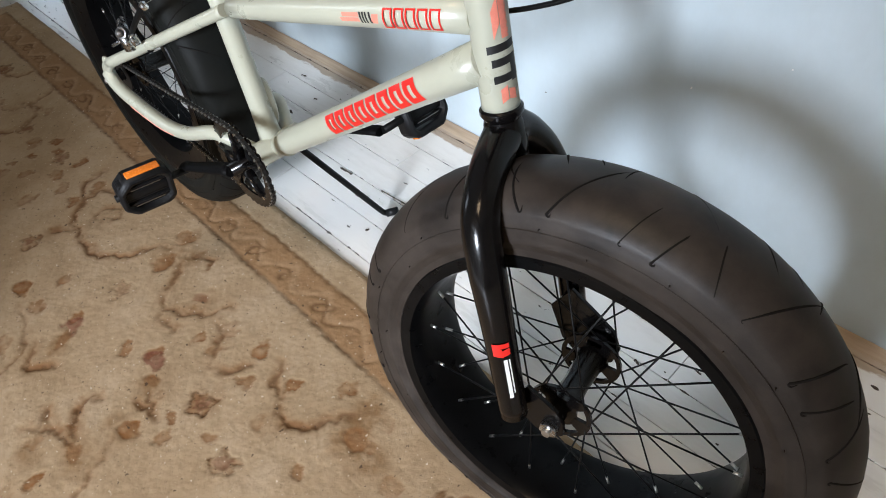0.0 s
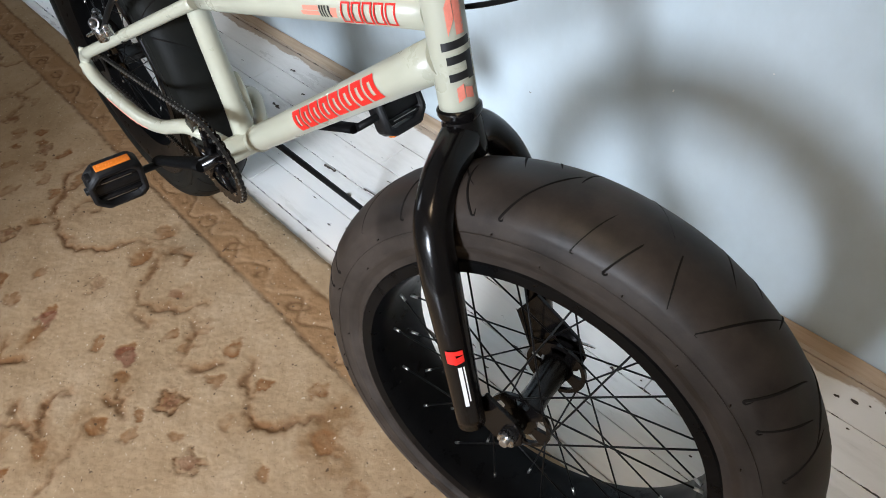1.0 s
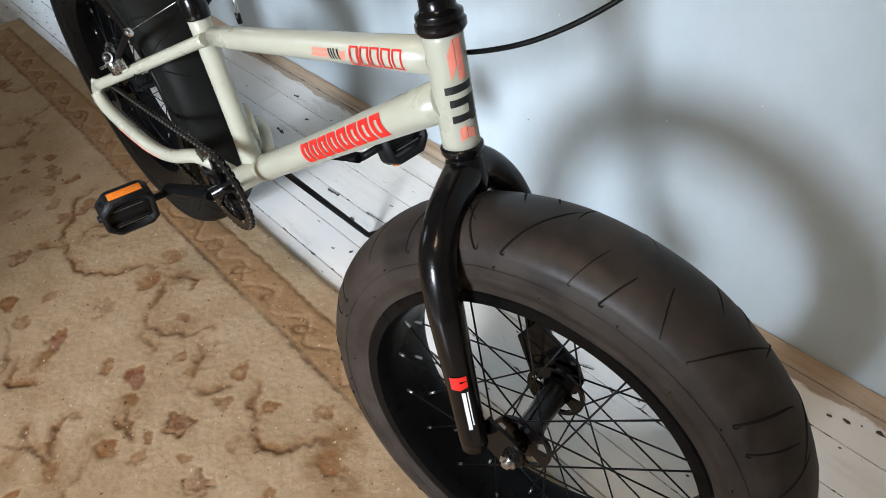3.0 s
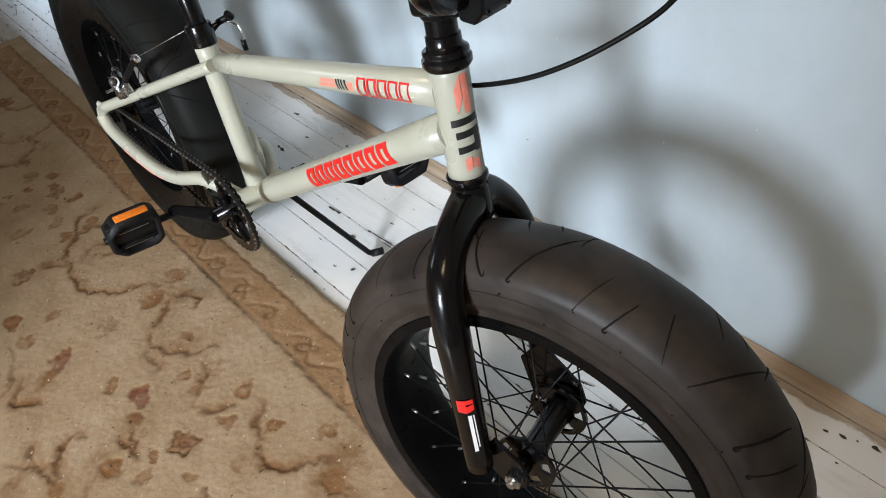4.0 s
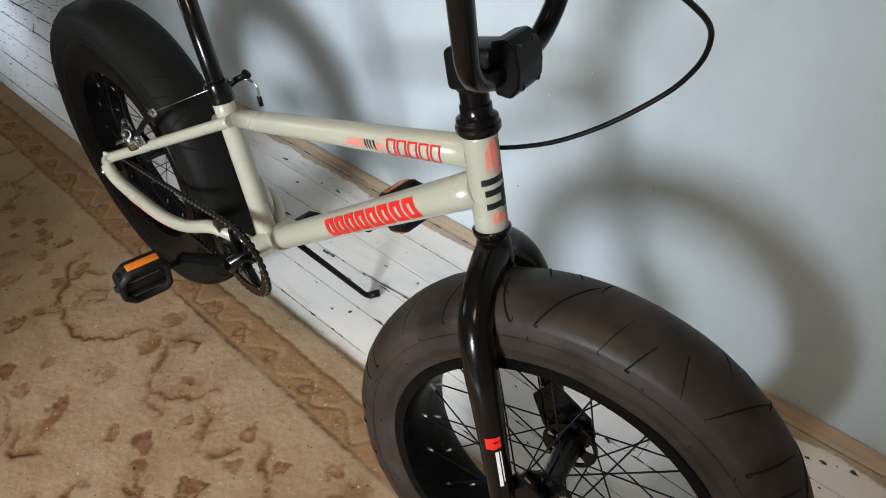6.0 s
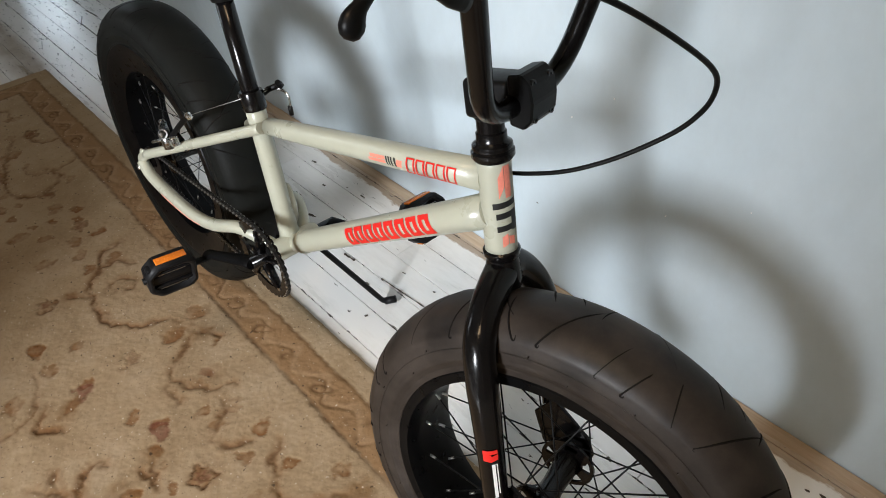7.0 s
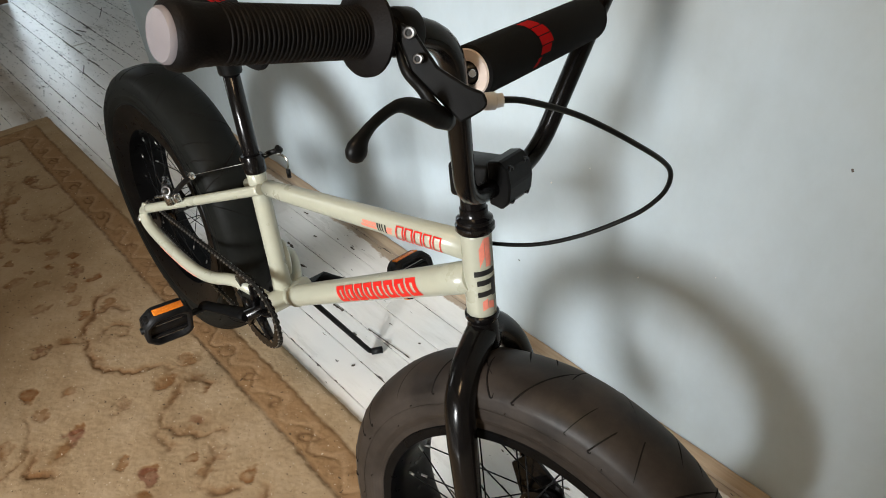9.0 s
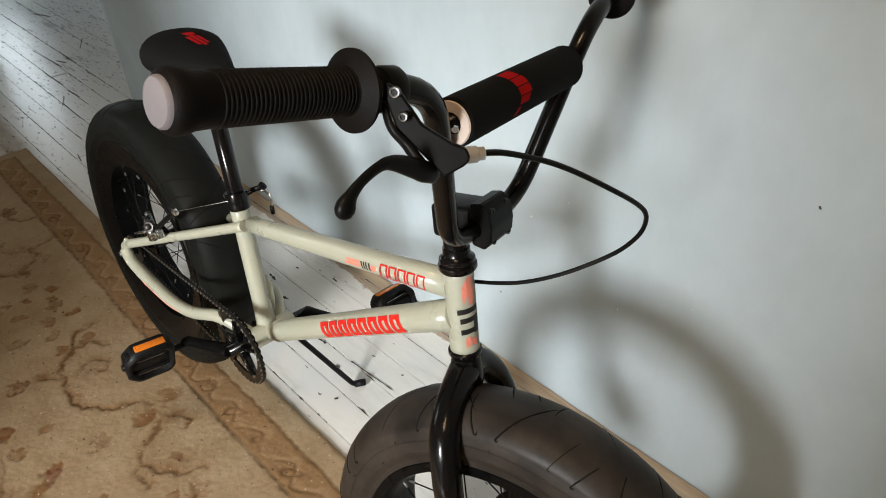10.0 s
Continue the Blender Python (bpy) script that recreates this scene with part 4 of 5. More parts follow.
def wheel(name, m, R, label, hub_half, depth=0.014, half=0.052, spokes=36, flange=0.039, rubber=M_RUBBER, wall=0.0750, first=0.0):
    bead = R - wall
    rim = part(name, rim_mesh(bead, bead - depth, half - 0.002), M_RIM, bike, label, m)
    cr, nr = tyre_section(R, 0.0480, half, bead - 0.002, half - 0.0042, 64)
    part("tyre", tyre_mesh(cr, nr, 360), rubber, rim, "fat black rubber tyre with slanting slots", m)
    for sgn in (-1, 1):
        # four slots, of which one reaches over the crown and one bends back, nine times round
        sets = [(at, lead, slot_cord(cr, nr, R, sgn, start, stop, -radians(lead) * R, bowed))
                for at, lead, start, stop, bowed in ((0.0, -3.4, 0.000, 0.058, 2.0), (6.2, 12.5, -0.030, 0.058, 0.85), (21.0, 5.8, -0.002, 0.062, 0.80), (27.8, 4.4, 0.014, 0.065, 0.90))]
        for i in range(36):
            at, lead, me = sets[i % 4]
            part("slot_cord", me, None, rim, "", m @ Matrix.Rotation(radians(first + at + lead + 40 * (i // 4) + (20 if sgn > 0 else 0)), 4, "Z"))
        part("wall_line", lathe([(R - 0.0415 + 0.0004 * math.cos(a), sgn * (half - 0.0005) + 0.0004 * math.sin(a)) for a in (0, 1.57, 3.14, 4.71)], 160, True), rubber, rim, "", m)
        nib = sweep([(0, 0, 0), (0.0006, 0.0004, 0.0035)], [0.0009, 0.0005], 5)
        nib.materials.append(rubber)
        for i in range(24):
            a = 2 * math.pi * (i + 0.13 * (i % 3)) / 24
            rr2 = R - 0.056 + 0.018 * (i % 2)
            part("rubber_nib", nib, None, rim, "", m @ Matrix.Translation((rr2 * math.cos(a), rr2 * math.sin(a), sgn * (half - 0.0015))) @ Matrix.Rotation(0 if sgn > 0 else math.pi, 4, "X") @ Matrix.Rotation(i * 1.7, 4, "Z"))
    part("hub", lathe([(0.0, -hub_half + 0.012), (0.0105, -hub_half + 0.012), (0.0105, -0.048), (0.022, -0.046), (0.0175, -0.034), (0.0155, 0), (0.0175, 0.034), (0.022, 0.046), (0.0105, 0.048), (0.0105, hub_half - 0.012), (0.0, hub_half - 0.012)], 32), M_GLOSS, rim, "black hub", m)
    for s in (-1, 1):
        part("hub_flange", flange_mesh(flange, 0.0042), M_GLOSS, rim, "", m @ Matrix.Translation((0, 0, s * 0.045)))
        part("axle", sweep([(0, 0, s * (hub_half - 0.014)), (0, 0, s * (hub_half + 0.012))], 0.0049, 16), M_STEEL, rim, "threaded steel axle end", m)
        part("washer", lathe([(0.005, -0.001), (0.0130, -0.001), (0.0130, 0.001), (0.005, 0.001)], 24, True), M_ZINC, rim, "", m @ Matrix.Translation((0, 0, s * (hub_half - 0.003))))
        part("axle_nut", hex_nut(0.0112, 0.010), M_ZINC, rim, "chromed axle nut", m @ Matrix.Translation((0, 0, s * (hub_half + 0.002))))
    # crossed wire spokes and their nipples, on shared meshes
    rr = bead - depth - 0.0005
    shared = {}
    for i in range(spokes):
        s = 1 if i % 2 else -1
        lead = 1 if (i // 2) % 2 else -1
        ang = 2 * math.pi * i / spokes
        hub_ang = ang + lead * radians(62)
        key = (s, lead)
        if key not in shared:
            a = Vector((flange * 0.92 * math.cos(lead * radians(62)), flange * 0.92 * math.sin(lead * radians(62)), s * 0.047))
            b2 = Vector((rr, 0, s * 0.016))
            me = sweep([a, b2], 0.00115 if rubber is M_RUBBER else 0.0009, 8)
            me.materials.append(M_BLACK)
            e = (b2 - a).normalized()
            nip = sweep([b2 - e * 0.010, b2 + e * 0.002], 0.0019, 8)
            nip.materials.append(M_STEEL)
            shared[key] = (me, nip)
        turn = m @ Matrix.Rotation(ang, 4, "Z")
        part("spoke", shared[key][0], None, rim, "", turn)
        part("spoke_nipple", shared[key][1], None, rim, "", turn)
    return rim


def wheel_axes(c, yaw, lean):
    yaw, lean = radians(yaw), radians(lean)
    return axes(c, (math.sin(yaw) * math.cos(lean), math.cos(yaw) * math.cos(lean), -math.sin(lean)), (1, 0, 0))


FC = Vector((-0.0248, -0.0183, 0.2834))
MF = wheel_axes(FC, -13.43, 9.35)
wheel("front_wheel", MF, 0.2960, "black fat front wheel turned towards the wall", 0.072, 0.020, 0.0562, wall=0.0772, first=14.0)
RC = Vector((-1.112, 0.0, 0.3245))
MR = wheel_axes(RC, -1.0, 5.0)
RAX = (MR.to_3x3() @ Vector((0, 0, 1))).normalized()
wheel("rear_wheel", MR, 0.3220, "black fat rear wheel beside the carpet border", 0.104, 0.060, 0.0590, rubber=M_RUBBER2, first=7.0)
part("rear_sprocket", lathe([(0.014, -0.0012), (0.033, -0.0012), (0.033, 0.0012), (0.014, 0.0012)], 36, True), M_CHAIN, bike, "", MR @ Matrix.Translation((0, 0, -0.078)))

# ---- fork
CROWN = HT_BOT - STEER * 0.030
FORK_C = Vector((-0.0260, -0.0209, 0.2815))
FAX = wheel_axes(FORK_C, -13.9, 11.65).to_3x3() @ Vector((0, 0, 1))
FUP = CROWN - FORK_C
LAT0 = FUP.dot(FAX)
FUP = FUP - FAX * LAT0
FL = FUP.length
FUP.normalize()
FFW = FAX.cross(FUP)


def fork_at(lat, s, fwd=0.0):
    return FORK_C + FUP * s + FAX * lat + FFW * fwd


fork = part("fork", sweep([HT_BOT + STEER * 0.002, HT_BOT - STEER * 0.012, HT_BOT - STEER * 0.018, CROWN - STEER * 0.010, CROWN - STEER * 0.022, CROWN - STEER * 0.028],
                          [0.0185, 0.0190, 0.0205, 0.0225, 0.0215, 0.014], 32), M_GLOSS, bike, "gloss black bowed steel fork")
for s in (-1, 1):
    drop = 0.0 if s < 0 else 0.008
    leg = [(LAT0, FL + 0.001, 0.0), (LAT0 * 0.8 + s * 0.023, FL - 0.010 + drop, 0.0), (LAT0 * 0.4 + s * 0.049, FL - 0.026 + drop, 0.002), (s * 0.0730, FL - 0.054 + drop, 0.004), (s * 0.0842, FL - 0.093 + drop, 0.003),
           (s * 0.0865, 0.185, -0.002), (s * 0.0865, 0.13, -0.011), (s * 0.0850, 0.028, -0.029)]
    pts = smooth_path([fork_at(*q) for q in leg], 8)
    rad = [0.0192 + 0.0018 * max(0, 1 - i / (len(pts) * 0.45)) if i < len(pts) * 0.62 else 0.0192 - 0.0036 * (i - len(pts) * 0.62) / (len(pts) * 0.38) for i in range(len(pts))]
    part("fork_leg", sweep(pts, rad, 28), M_GLOSS, fork)
    part("fork_tip", prism([(-0.040, 0.036), (-0.012, 0.054), (0.016, 0.020), (0.019, 0.004), (0.013, -0.014), (-0.006, -0.019), (-0.020, -0.008), (-0.038, 0.018)] if s < 0 else [(-0.042, 0.070), (-0.006, 0.096), (0.018, 0.060), (0.034, 0.034), (0.035, 0.006), (0.020, -0.014), (-0.006, -0.021), (-0.024, -0.008), (-0.040, 0.020)], 0.006, 0.001), M_GLOSS, fork, "",
         axes(fork_at(s * 0.0660, 0.0), FAX * s, FFW) if s < 0 else axes(fork_at(s * 0.0660, 0.0), FAX * s, FFW) @ Matrix.Diagonal((1, -1, -1, 1)))
    if s < 0:
        a, b2 = fork_at(s * 0.0865, 0.13, -0.011), fork_at(s * 0.0850, 0.028, -0.029)
        ref = Vector((0.66, -0.66, 0.35))
        part("fork_badge", decal(a, b2, 0.0178, [(-0.012, -0.006, -0.009, 0.009, 0.0), (-0.0055, 0.003, -0.009, -0.001, 0.3), (-0.0055, 0.006, -0.001, 0.009, -0.2)], ref), M_RED, fork, "small red printed mark")
        part("fork_stripe", decal(a, b2, 0.0171, [(0.010, 0.058, -0.0075, -0.0060, 0.0), (0.010, 0.064, -0.0046, -0.0005, 0.02)], ref), M_WHITE, fork, "white printed stripes")

# ---- headset, stem
part("headset_cup", lathe([(0.0, -0.013), (0.0185, -0.013), (0.0195, -0.011), (0.0225, -0.006), (0.0225, -0.001), (0.0205, 0.001), (0, 0.001)], 36), M_GLOSS, bike, "lower headset cup", axes(HT_BOT, STEER))
part("headset_cup", lathe([(0.0, -0.001), (0.0215, -0.001), (0.0245, 0.003), (0.0245, 0.009), (0.0222, 0.011), (0.0230, 0.014), (0.0225, 0.017), (0.0185, 0.020), (0.0172, 0.022), (0.0172, 0.030), (0.0155, 0.0315), (0.0155, 0.052), (0.0, 0.052)], 36), M_GLOSS, bike, "stacked upper headset rings", axes(HT_TOP, STEER))

BAR_C = Vector((-0.158, 0.052, 0.788))


def bar_axes(steer, back, lean):
    d, ph, la = radians(steer), radians(back), radians(lean)
    f, r, u = Vector((math.cos(d), math.sin(d), 0)), Vector((math.sin(d), -math.cos(d), 0)), Vector((0, 0, 1))
    r2, u2 = r * math.cos(la) + u * math.sin(la), u * math.cos(la) - r * math.sin(la)
    return f * math.cos(ph) + u2 * math.sin(ph), r2, u2 * math.cos(ph) - f * math.sin(ph)


BF, BR, BU = bar_axes(10.5, -8.2, 5.2)


def bar(r, u, f=0.0):
    return BAR_C + BR * r + BU * u + BF * f


def bend(points, radius=0.035, n=7):
    """A polyline with its corners rounded."""
    p = [Vector(q) for q in points]
    out = [p[0]]
    for a, b2, c in zip(p, p[1:], p[2:]):
        e, g = (a - b2).normalized(), (c - b2).normalized()
        k = min(radius, (a - b2).length * 0.45, (c - b2).length * 0.45)
        s, t = b2 + e * k, b2 + g * k
        for i in range(n + 1):
            x = i / n
            out.append(s * (1 - x) ** 2 + b2 * 2 * x * (1 - x) + t * x * x)
    out.append(p[-1])
    return out


SU = STEER
SF = (BF - SU * BF.dot(SU)).normalized()
SR = SF.cross(SU)
stem_m = Matrix.Translation(BAR_C) @ Matrix((SF, -SR, SU)).transposed().to_4x4()
stem = part("stem", block(0.056, 0.048, 0.042, 0.006, 3), M_BLACK, bike, "black alloy stem", stem_m @ Matrix.Translation((-0.032, 0, 0.001)))
part("steerer_clamp", lathe([(0, -0.020), (0.0165, -0.020), (0.018, -0.018), (0.018, 0.020), (0.0165, 0.022), (0.008, 0.0245), (0, 0.0245)], 32), M_BLACK, stem, "", axes(HT_TOP + STEER * 0.066, STEER))
part("face_plate", prism([(-0.010, -0.024), (0.006, -0.028), (0.016, -0.018), (0.0185, 0.0), (0.016, 0.018), (0.006, 0.028), (-0.010, 0.026)], 0.050, 0.002), M_BLACK, stem, "", Matrix.Translation(BAR_C + SF * 0.006 + SU * 0.003) @ Matrix((SF, SU, SR)).transposed().to_4x4())
for a in (-1, 1):
    for c in (-1, 1):
        part("stem_bolt", lathe([(0.0022, 0.0), (0.0022, 0.002), (0.0045, 0.002), (0.0045, -0.004), (0, -0.004), (0, 0.0)], 16), M_GLOSS, stem, "black socket bolt", axes(BAR_C + SR * (a * 0.016) + SU * (c * 0.0175 + 0.003) + SF * 0.0200, SF))

# ---- handlebar
W0, W1, BH, W2, DH, SWEEP, HC = 0.072, 0.151, 0.205, 0.372, 0.035, 0.035, 0.160
handlebar = part("handlebar", sweep(bend([bar(-W2, BH + DH, -SWEEP), bar(-W1, BH), bar(-W0, 0), bar(W0, 0), bar(W1, BH), bar(W2, BH + DH, -SWEEP)], 0.045), 0.0112, 24), M_GLOSS, bike, "gloss black high-rise handlebar")
wc = W0 + (W1 - W0) * HC / BH
part("crossbar", sweep([bar(-wc, HC), bar(wc, HC)], 0.0085, 20), M_GLOSS, handlebar)
PAD_A, PAD_B = bar(wc - 0.020, HC), bar(-wc + 0.016, HC)
PAD_R = 0.0235
pad_len = (PAD_B - PAD_A).length
pad = part("crossbar_pad", lathe([(0.0095, 0.002), (PAD_R - 0.002, 0.0), (PAD_R, 0.002), (PAD_R, pad_len * 0.5), (PAD_R, pad_len - 0.006), (PAD_R - 0.005, pad_len), (0.0095, pad_len)], 40), M_FOAM, bike, "black fabric foam pad on the crossbar", axes(PAD_A, PAD_B - PAD_A))
part("foam_end", lathe([(0.0105, -0.0005), (PAD_R - 0.0035, -0.0015), (PAD_R - 0.002, 0.001), (0.0105, 0.002)], 40, True), M_FOAMEND, pad, "bare beige foam", axes(PAD_A, PAD_B - PAD_A))
part("pad_mark", decal(PAD_A, PAD_B, PAD_R, [(0.078, 0.098, -0.024, -0.012, 0.3), (0.082, 0.104, -0.011, -0.002, 0.3), (0.085, 0.107, -0.001, 0.007, 0.1), (0.086, 0.104, 0.008, 0.015, -0.5), (0.080, 0.086, 0.017, 0.026, -0.6)], Vector((0.75, -0.35, 0.55))), M_PADRED, pad, "red printed paw-like strokes")


def grip(s):
    a, b2 = bar(s * (W1 + 0.082), BH + DH * 0.371, -SWEEP * 0.371), bar(s * (W2 + 0.001), BH + DH * 1.01, -SWEEP * 1.01)
    n = (b2 - a).length
    prof = [(0.0112, 0), (0.0270, 0.0), (0.0298, 0.002), (0.0298, 0.0045), (0.0262, 0.0065), (0.0180, 0.010)]
    x = 0.012
    while x < n - 0.031:
        prof += [(0.0170, x), (0.0176, x + 0.0007), (0.0176, x + 0.0019), (0.0170, x + 0.0025)]
        x += 0.0033
    prof += [(0.0172, n - 0.027), (0.0178, n - 0.016), (0.0194, n - 0.011), (0.0199, n - 0.005), (0.0186, n - 0.001), (0.0160, n + 0.0008), (0.0148, n)]
    g = part("grip", lathe(prof, 48), M_GRIP, bike, "ribbed dark rubber grip with a round flange", axes(a, b2 - a))
    part("end_cap", lathe([(0.0156, n - 0.001), (0.0154, n + 0.0018), (0.0140, n + 0.0038), (0.008, n + 0.0050), (0, n + 0.0054)], 40), M_CAP, g, "pale pinkish plastic plug", axes(a, b2 - a))


grip(1)
grip(-1)

# ---- brake lever on the near grip
LV = bar(W1 + 0.052, BH + DH * 0.235, -SWEEP * 0.235)
GDIR = (bar(W2, BH + DH, -SWEEP) - bar(W1, BH)).normalized()
lever = part("brake_lever", lathe([(0.0112, -0.009), (0.0165, -0.009), (0.0175, -0.007), (0.0175, 0.007), (0.0165, 0.009), (0.0112, 0.009)], 32, True), M_BLACK, bike, "black brake lever clamped beside the grip", axes(LV, GDIR))
CLAMPB, LEVERB, CAB = Vector((-0.071, -0.142, 1.030)), Vector((-0.060, -0.145, 1.016)), Vector((-0.0430, -0.1005, 0.9750))
out = (Vector((0.24, -0.40, 1.14)) - CAB).normalized()
body_x = Vector((0.0135, 0.0407, -0.0409))
part("lever_body", prism([(-0.025, 0.0105), (-0.015, 0.0129), (-0.003, 0.0091), (0.013, 0.0041), (0.038, 0.0071), (0.048, 0.0105), (0.055, 0.0068), (0.0556, 0.0014), (0.049, -0.0154), (0.044, -0.0146), (0.024, -0.0125), (0.001, -0.0099), (-0.0174, 0.0012)], 0.009, 0.0016), M_BLACK, lever, "",
     axes(LEVERB - out * 0.008, out, body_x))
part("lever_spring", sweep(smooth_path([(-0.084, -0.139, 1.010), (-0.080, -0.138, 1.005), (-0.078, -0.138, 1.000), (-0.074, -0.136, 0.995), (-0.068, -0.133, 0.992)], 5), 0.0012, 8), M_STEEL, lever, "bright return spring")
part("pivot_screw", lathe([(0, 0.002), (0.0024, 0.002), (0.0028, 0.0), (0.0028, -0.004), (0, -0.004)], 14), M_CHROME, lever, "", axes(LEVERB + body_x.normalized() * 0.034 + Vector((0.010, 0.010, 0.008)), out))
blade = [Vector(p) for p in ((-0.043, -0.133, 0.971), (-0.039, -0.157, 0.989), (-0.035, -0.179, 1.003), (-0.032, -0.193, 1.006), (-0.029, -0.210, 1.003), (-0.027, -0.222, 0.996), (-0.0258, -0.2285, 0.9865))]
blade = smooth_path(blade, 6)
thick = [(0, 0.0062), (3, 0.0082), (8, 0.0068), (13, 0.0048), (17, 0.0040), (24, 0.0039), (28, 0.0050), (31, 0.0076), (33, 0.0078), (35, 0.0060), (36, 0.0028)]
part("lever_blade", sweep(blade, [float(np.interp(i, [q[0] for q in thick], [q[1] for q in thick])) for i in range(len(blade))], 18, flat=0.75), M_BLACK, lever)
part("lever_root", sweep(smooth_path([CLAMPB + Vector((-0.012, -0.002, -0.010)), LEVERB + Vector((-0.008, -0.005, -0.009)), LEVERB + Vector((0.002, 0.000, -0.021)), blade[2] + Vector((-0.002, -0.002, 0.004))], 4), [0.0030, 0.0034, 0.0038, 0.0042, 0.0044, 0.0046, 0.0048, 0.0050, 0.0052, 0.0056, 0.0060, 0.0064, 0.0068], 14, flat=0.7), M_BLACK, lever)
for p, r in ((CLAMPB, 0.0043), (LEVERB, 0.0036)):
    screw = part("lever_bolt", lathe([(r * 0.55, -0.001), (r * 0.55, 0.0026), (r * 0.85, 0.0028), (r, 0.0018), (r, -0.004), (0, -0.004)], 20), M_SCREW, lever, "steel screw", axes(p + out * 0.001, out))
    part("screw_socket", lathe([(0, 0.0012), (r * 0.56, 0.0012)], 6), M_CHAIN, screw, "", axes(p + out * 0.001, out))
part("adjuster", lathe([(0, 0), (0.0058, 0), (0.0066, 0.002), (0.0066, 0.009), (0.0052, 0.010), (0.0052, 0.015), (0, 0.015)], 20), M_ADJ, lever, "pale plastic cable adjuster", axes(CAB, Vector((0.45, 0.85, -0.05))))
cable_pts = [CAB + Vector((0.005, 0.010, 0)), Vector((-0.035, -0.058, 0.963)), Vector((-0.027, 0.0, 0.932)), Vector((-0.010, 0.060, 0.890)), Vector((-0.002, 0.116, 0.846)), Vector((-0.004, 0.135, 0.817)), Vector((-0.015, 0.139, 0.788)), Vector((-0.038, 0.129, 0.758)), Vector((-0.087, 0.100, 0.719)), Vector((-0.144, 0.075, 0.690)), Vector((-0.230, 0.058, 0.664)), Vector((-0.40, 0.048, 0.628)), Vector((-0.60, 0.035, 0.580))]
part("brake_cable", sweep(smooth_path(cable_pts, 10), 0.0026, 12), M_BLACK, bike, "black cable housing in a wide loop")

# ---- seat post and saddle
POST_T = Vector((-0.752, 0.026, 0.800))
post = part("seat_post", sweep([lerp(ST_B, POST_T, t) for t in (-0.05, 0.15, 1.0)], 0.0143, 24), M_GLOSS, bike, "gloss black seat post")
PAX = (POST_T - ST_B).normalized()
collar = part("seat_clamp", lathe([(0.0145, -0.010), (0.0190, -0.010), (0.0200, -0.008), (0.0200, 0.020), (0.0190, 0.022), (0.0145, 0.022)], 32, True), M_GLOSS, bike, "black seat post clamp", axes(ST_B, PAX))
part("clamp_bolt", sweep([ST_B + PAX * 0.008 + Vector((-0.020, -0.012, 0)), ST_B + PAX * 0.008 + Vector((-0.024, 0.018, 0))], 0.0055, 14), M_STEEL, collar, "steel pinch bolt")


def saddle_mesh():
    """A padded, domed saddle: wide at the back, drawn in to a blunt nose."""
    n, k = 40, 28
    verts, faces = [], []
    L = 0.245
    for i in range(n + 1):
        t = i / n
        x = L * (t - 0.55)
        end = min(1, max(0.0, (1 - (2 * t - 1) ** 10))) ** 0.5
        w = (0.074 * (1 - 0.76 * min(1, max(0, (t - 0.18) / 0.55)) ** 1.2) if t > 0.18 else 0.074 * (1 - 0.35 * (1 - t / 0.18) ** 2)) * end
        top = (0.024 + 0.008 * (1 - t)) * end
        low = -0.036 * end
        for j in range(k):
            a = 2 * math.pi * j / k
            c, s = math.cos(a), math.sin(a)
            verts.append((x, w * math.copysign(abs(c) ** 0.8, c), (top if s > 0 else -low) * math.copysign(abs(s) ** 0.85, s) + 0.010 * (1 - t) ** 3))
    for i in range(n):
        for j in range(k):
            q = (j + 1) % k
            faces.append((i * k + j, i * k + q, (i + 1) * k + q, (i + 1) * k + j))
    faces.append(tuple(range(k)))
    faces.append(tuple(range(n * k + k - 1, n * k - 1, -1)))
    return mesh_of("saddle", verts, faces)


SAD_M = Matrix.Translation((-0.750, 0.037, 0.814)) @ Euler((radians(-5), radians(5), radians(2))).to_matrix().to_4x4()
saddle = part("saddle", saddle_mesh(), M_FOAM, bike, "black padded saddle tipped nose up", SAD_M)
bm = bmesh.new()
for x0, x1, y0, y1 in ((-0.025, 0.012, -0.012, -0.004), (-0.028, 0.016, -0.003, 0.005), (-0.025, 0.008, 0.006, 0.013), (-0.042, -0.030, -0.010, 0.010)):
    bm.faces.new([bm.verts.new((x - 0.046, y + 0.008, 0.0362 - 0.05 * (x + 0.02) - 1.6 * (y + 0.008) ** 2)) for x, y in ((x0, y0), (x1, y0 + 0.004), (x1, y1 + 0.002), (x0, y1))])
part("saddle_mark", bm, M_PADRED, saddle, "red printed strokes", SAD_M)
part("saddle_clamp", block(0.060, 0.046, 0.030, 0.008, 2), M_BLACK, saddle, "black seat clamp head", Matrix.Translation(POST_T + Vector((-0.004, 0, -0.004))))
part("clamp_collar", lathe([(0.0146, -0.052), (0.0185, -0.052), (0.0200, -0.048), (0.0200, -0.020), (0.0225, -0.014), (0.0225, 0.004), (0.0146, 0.004)], 28, True), M_BLACK, saddle, "", axes(POST_T, PAX))
for s in (-1, 1):
    part("clamp_nut", hex_nut(0.0072, 0.010), M_BLACK, saddle, "", axes(POST_T + Vector((0.002, s * 0.026, -0.008)), (0, 1, 0)))
    part("saddle_rail", sweep(smooth_path([SAD_M @ Vector((-0.10, s * 0.04, -0.010)), SAD_M @ Vector((-0.05, s * 0.024, -0.028)), SAD_M @ Vector((0.04, s * 0.022, -0.030)), SAD_M @ Vector((0.10, s * 0.012, -0.005))], 6), 0.0035, 10), M_BLACK, saddle)

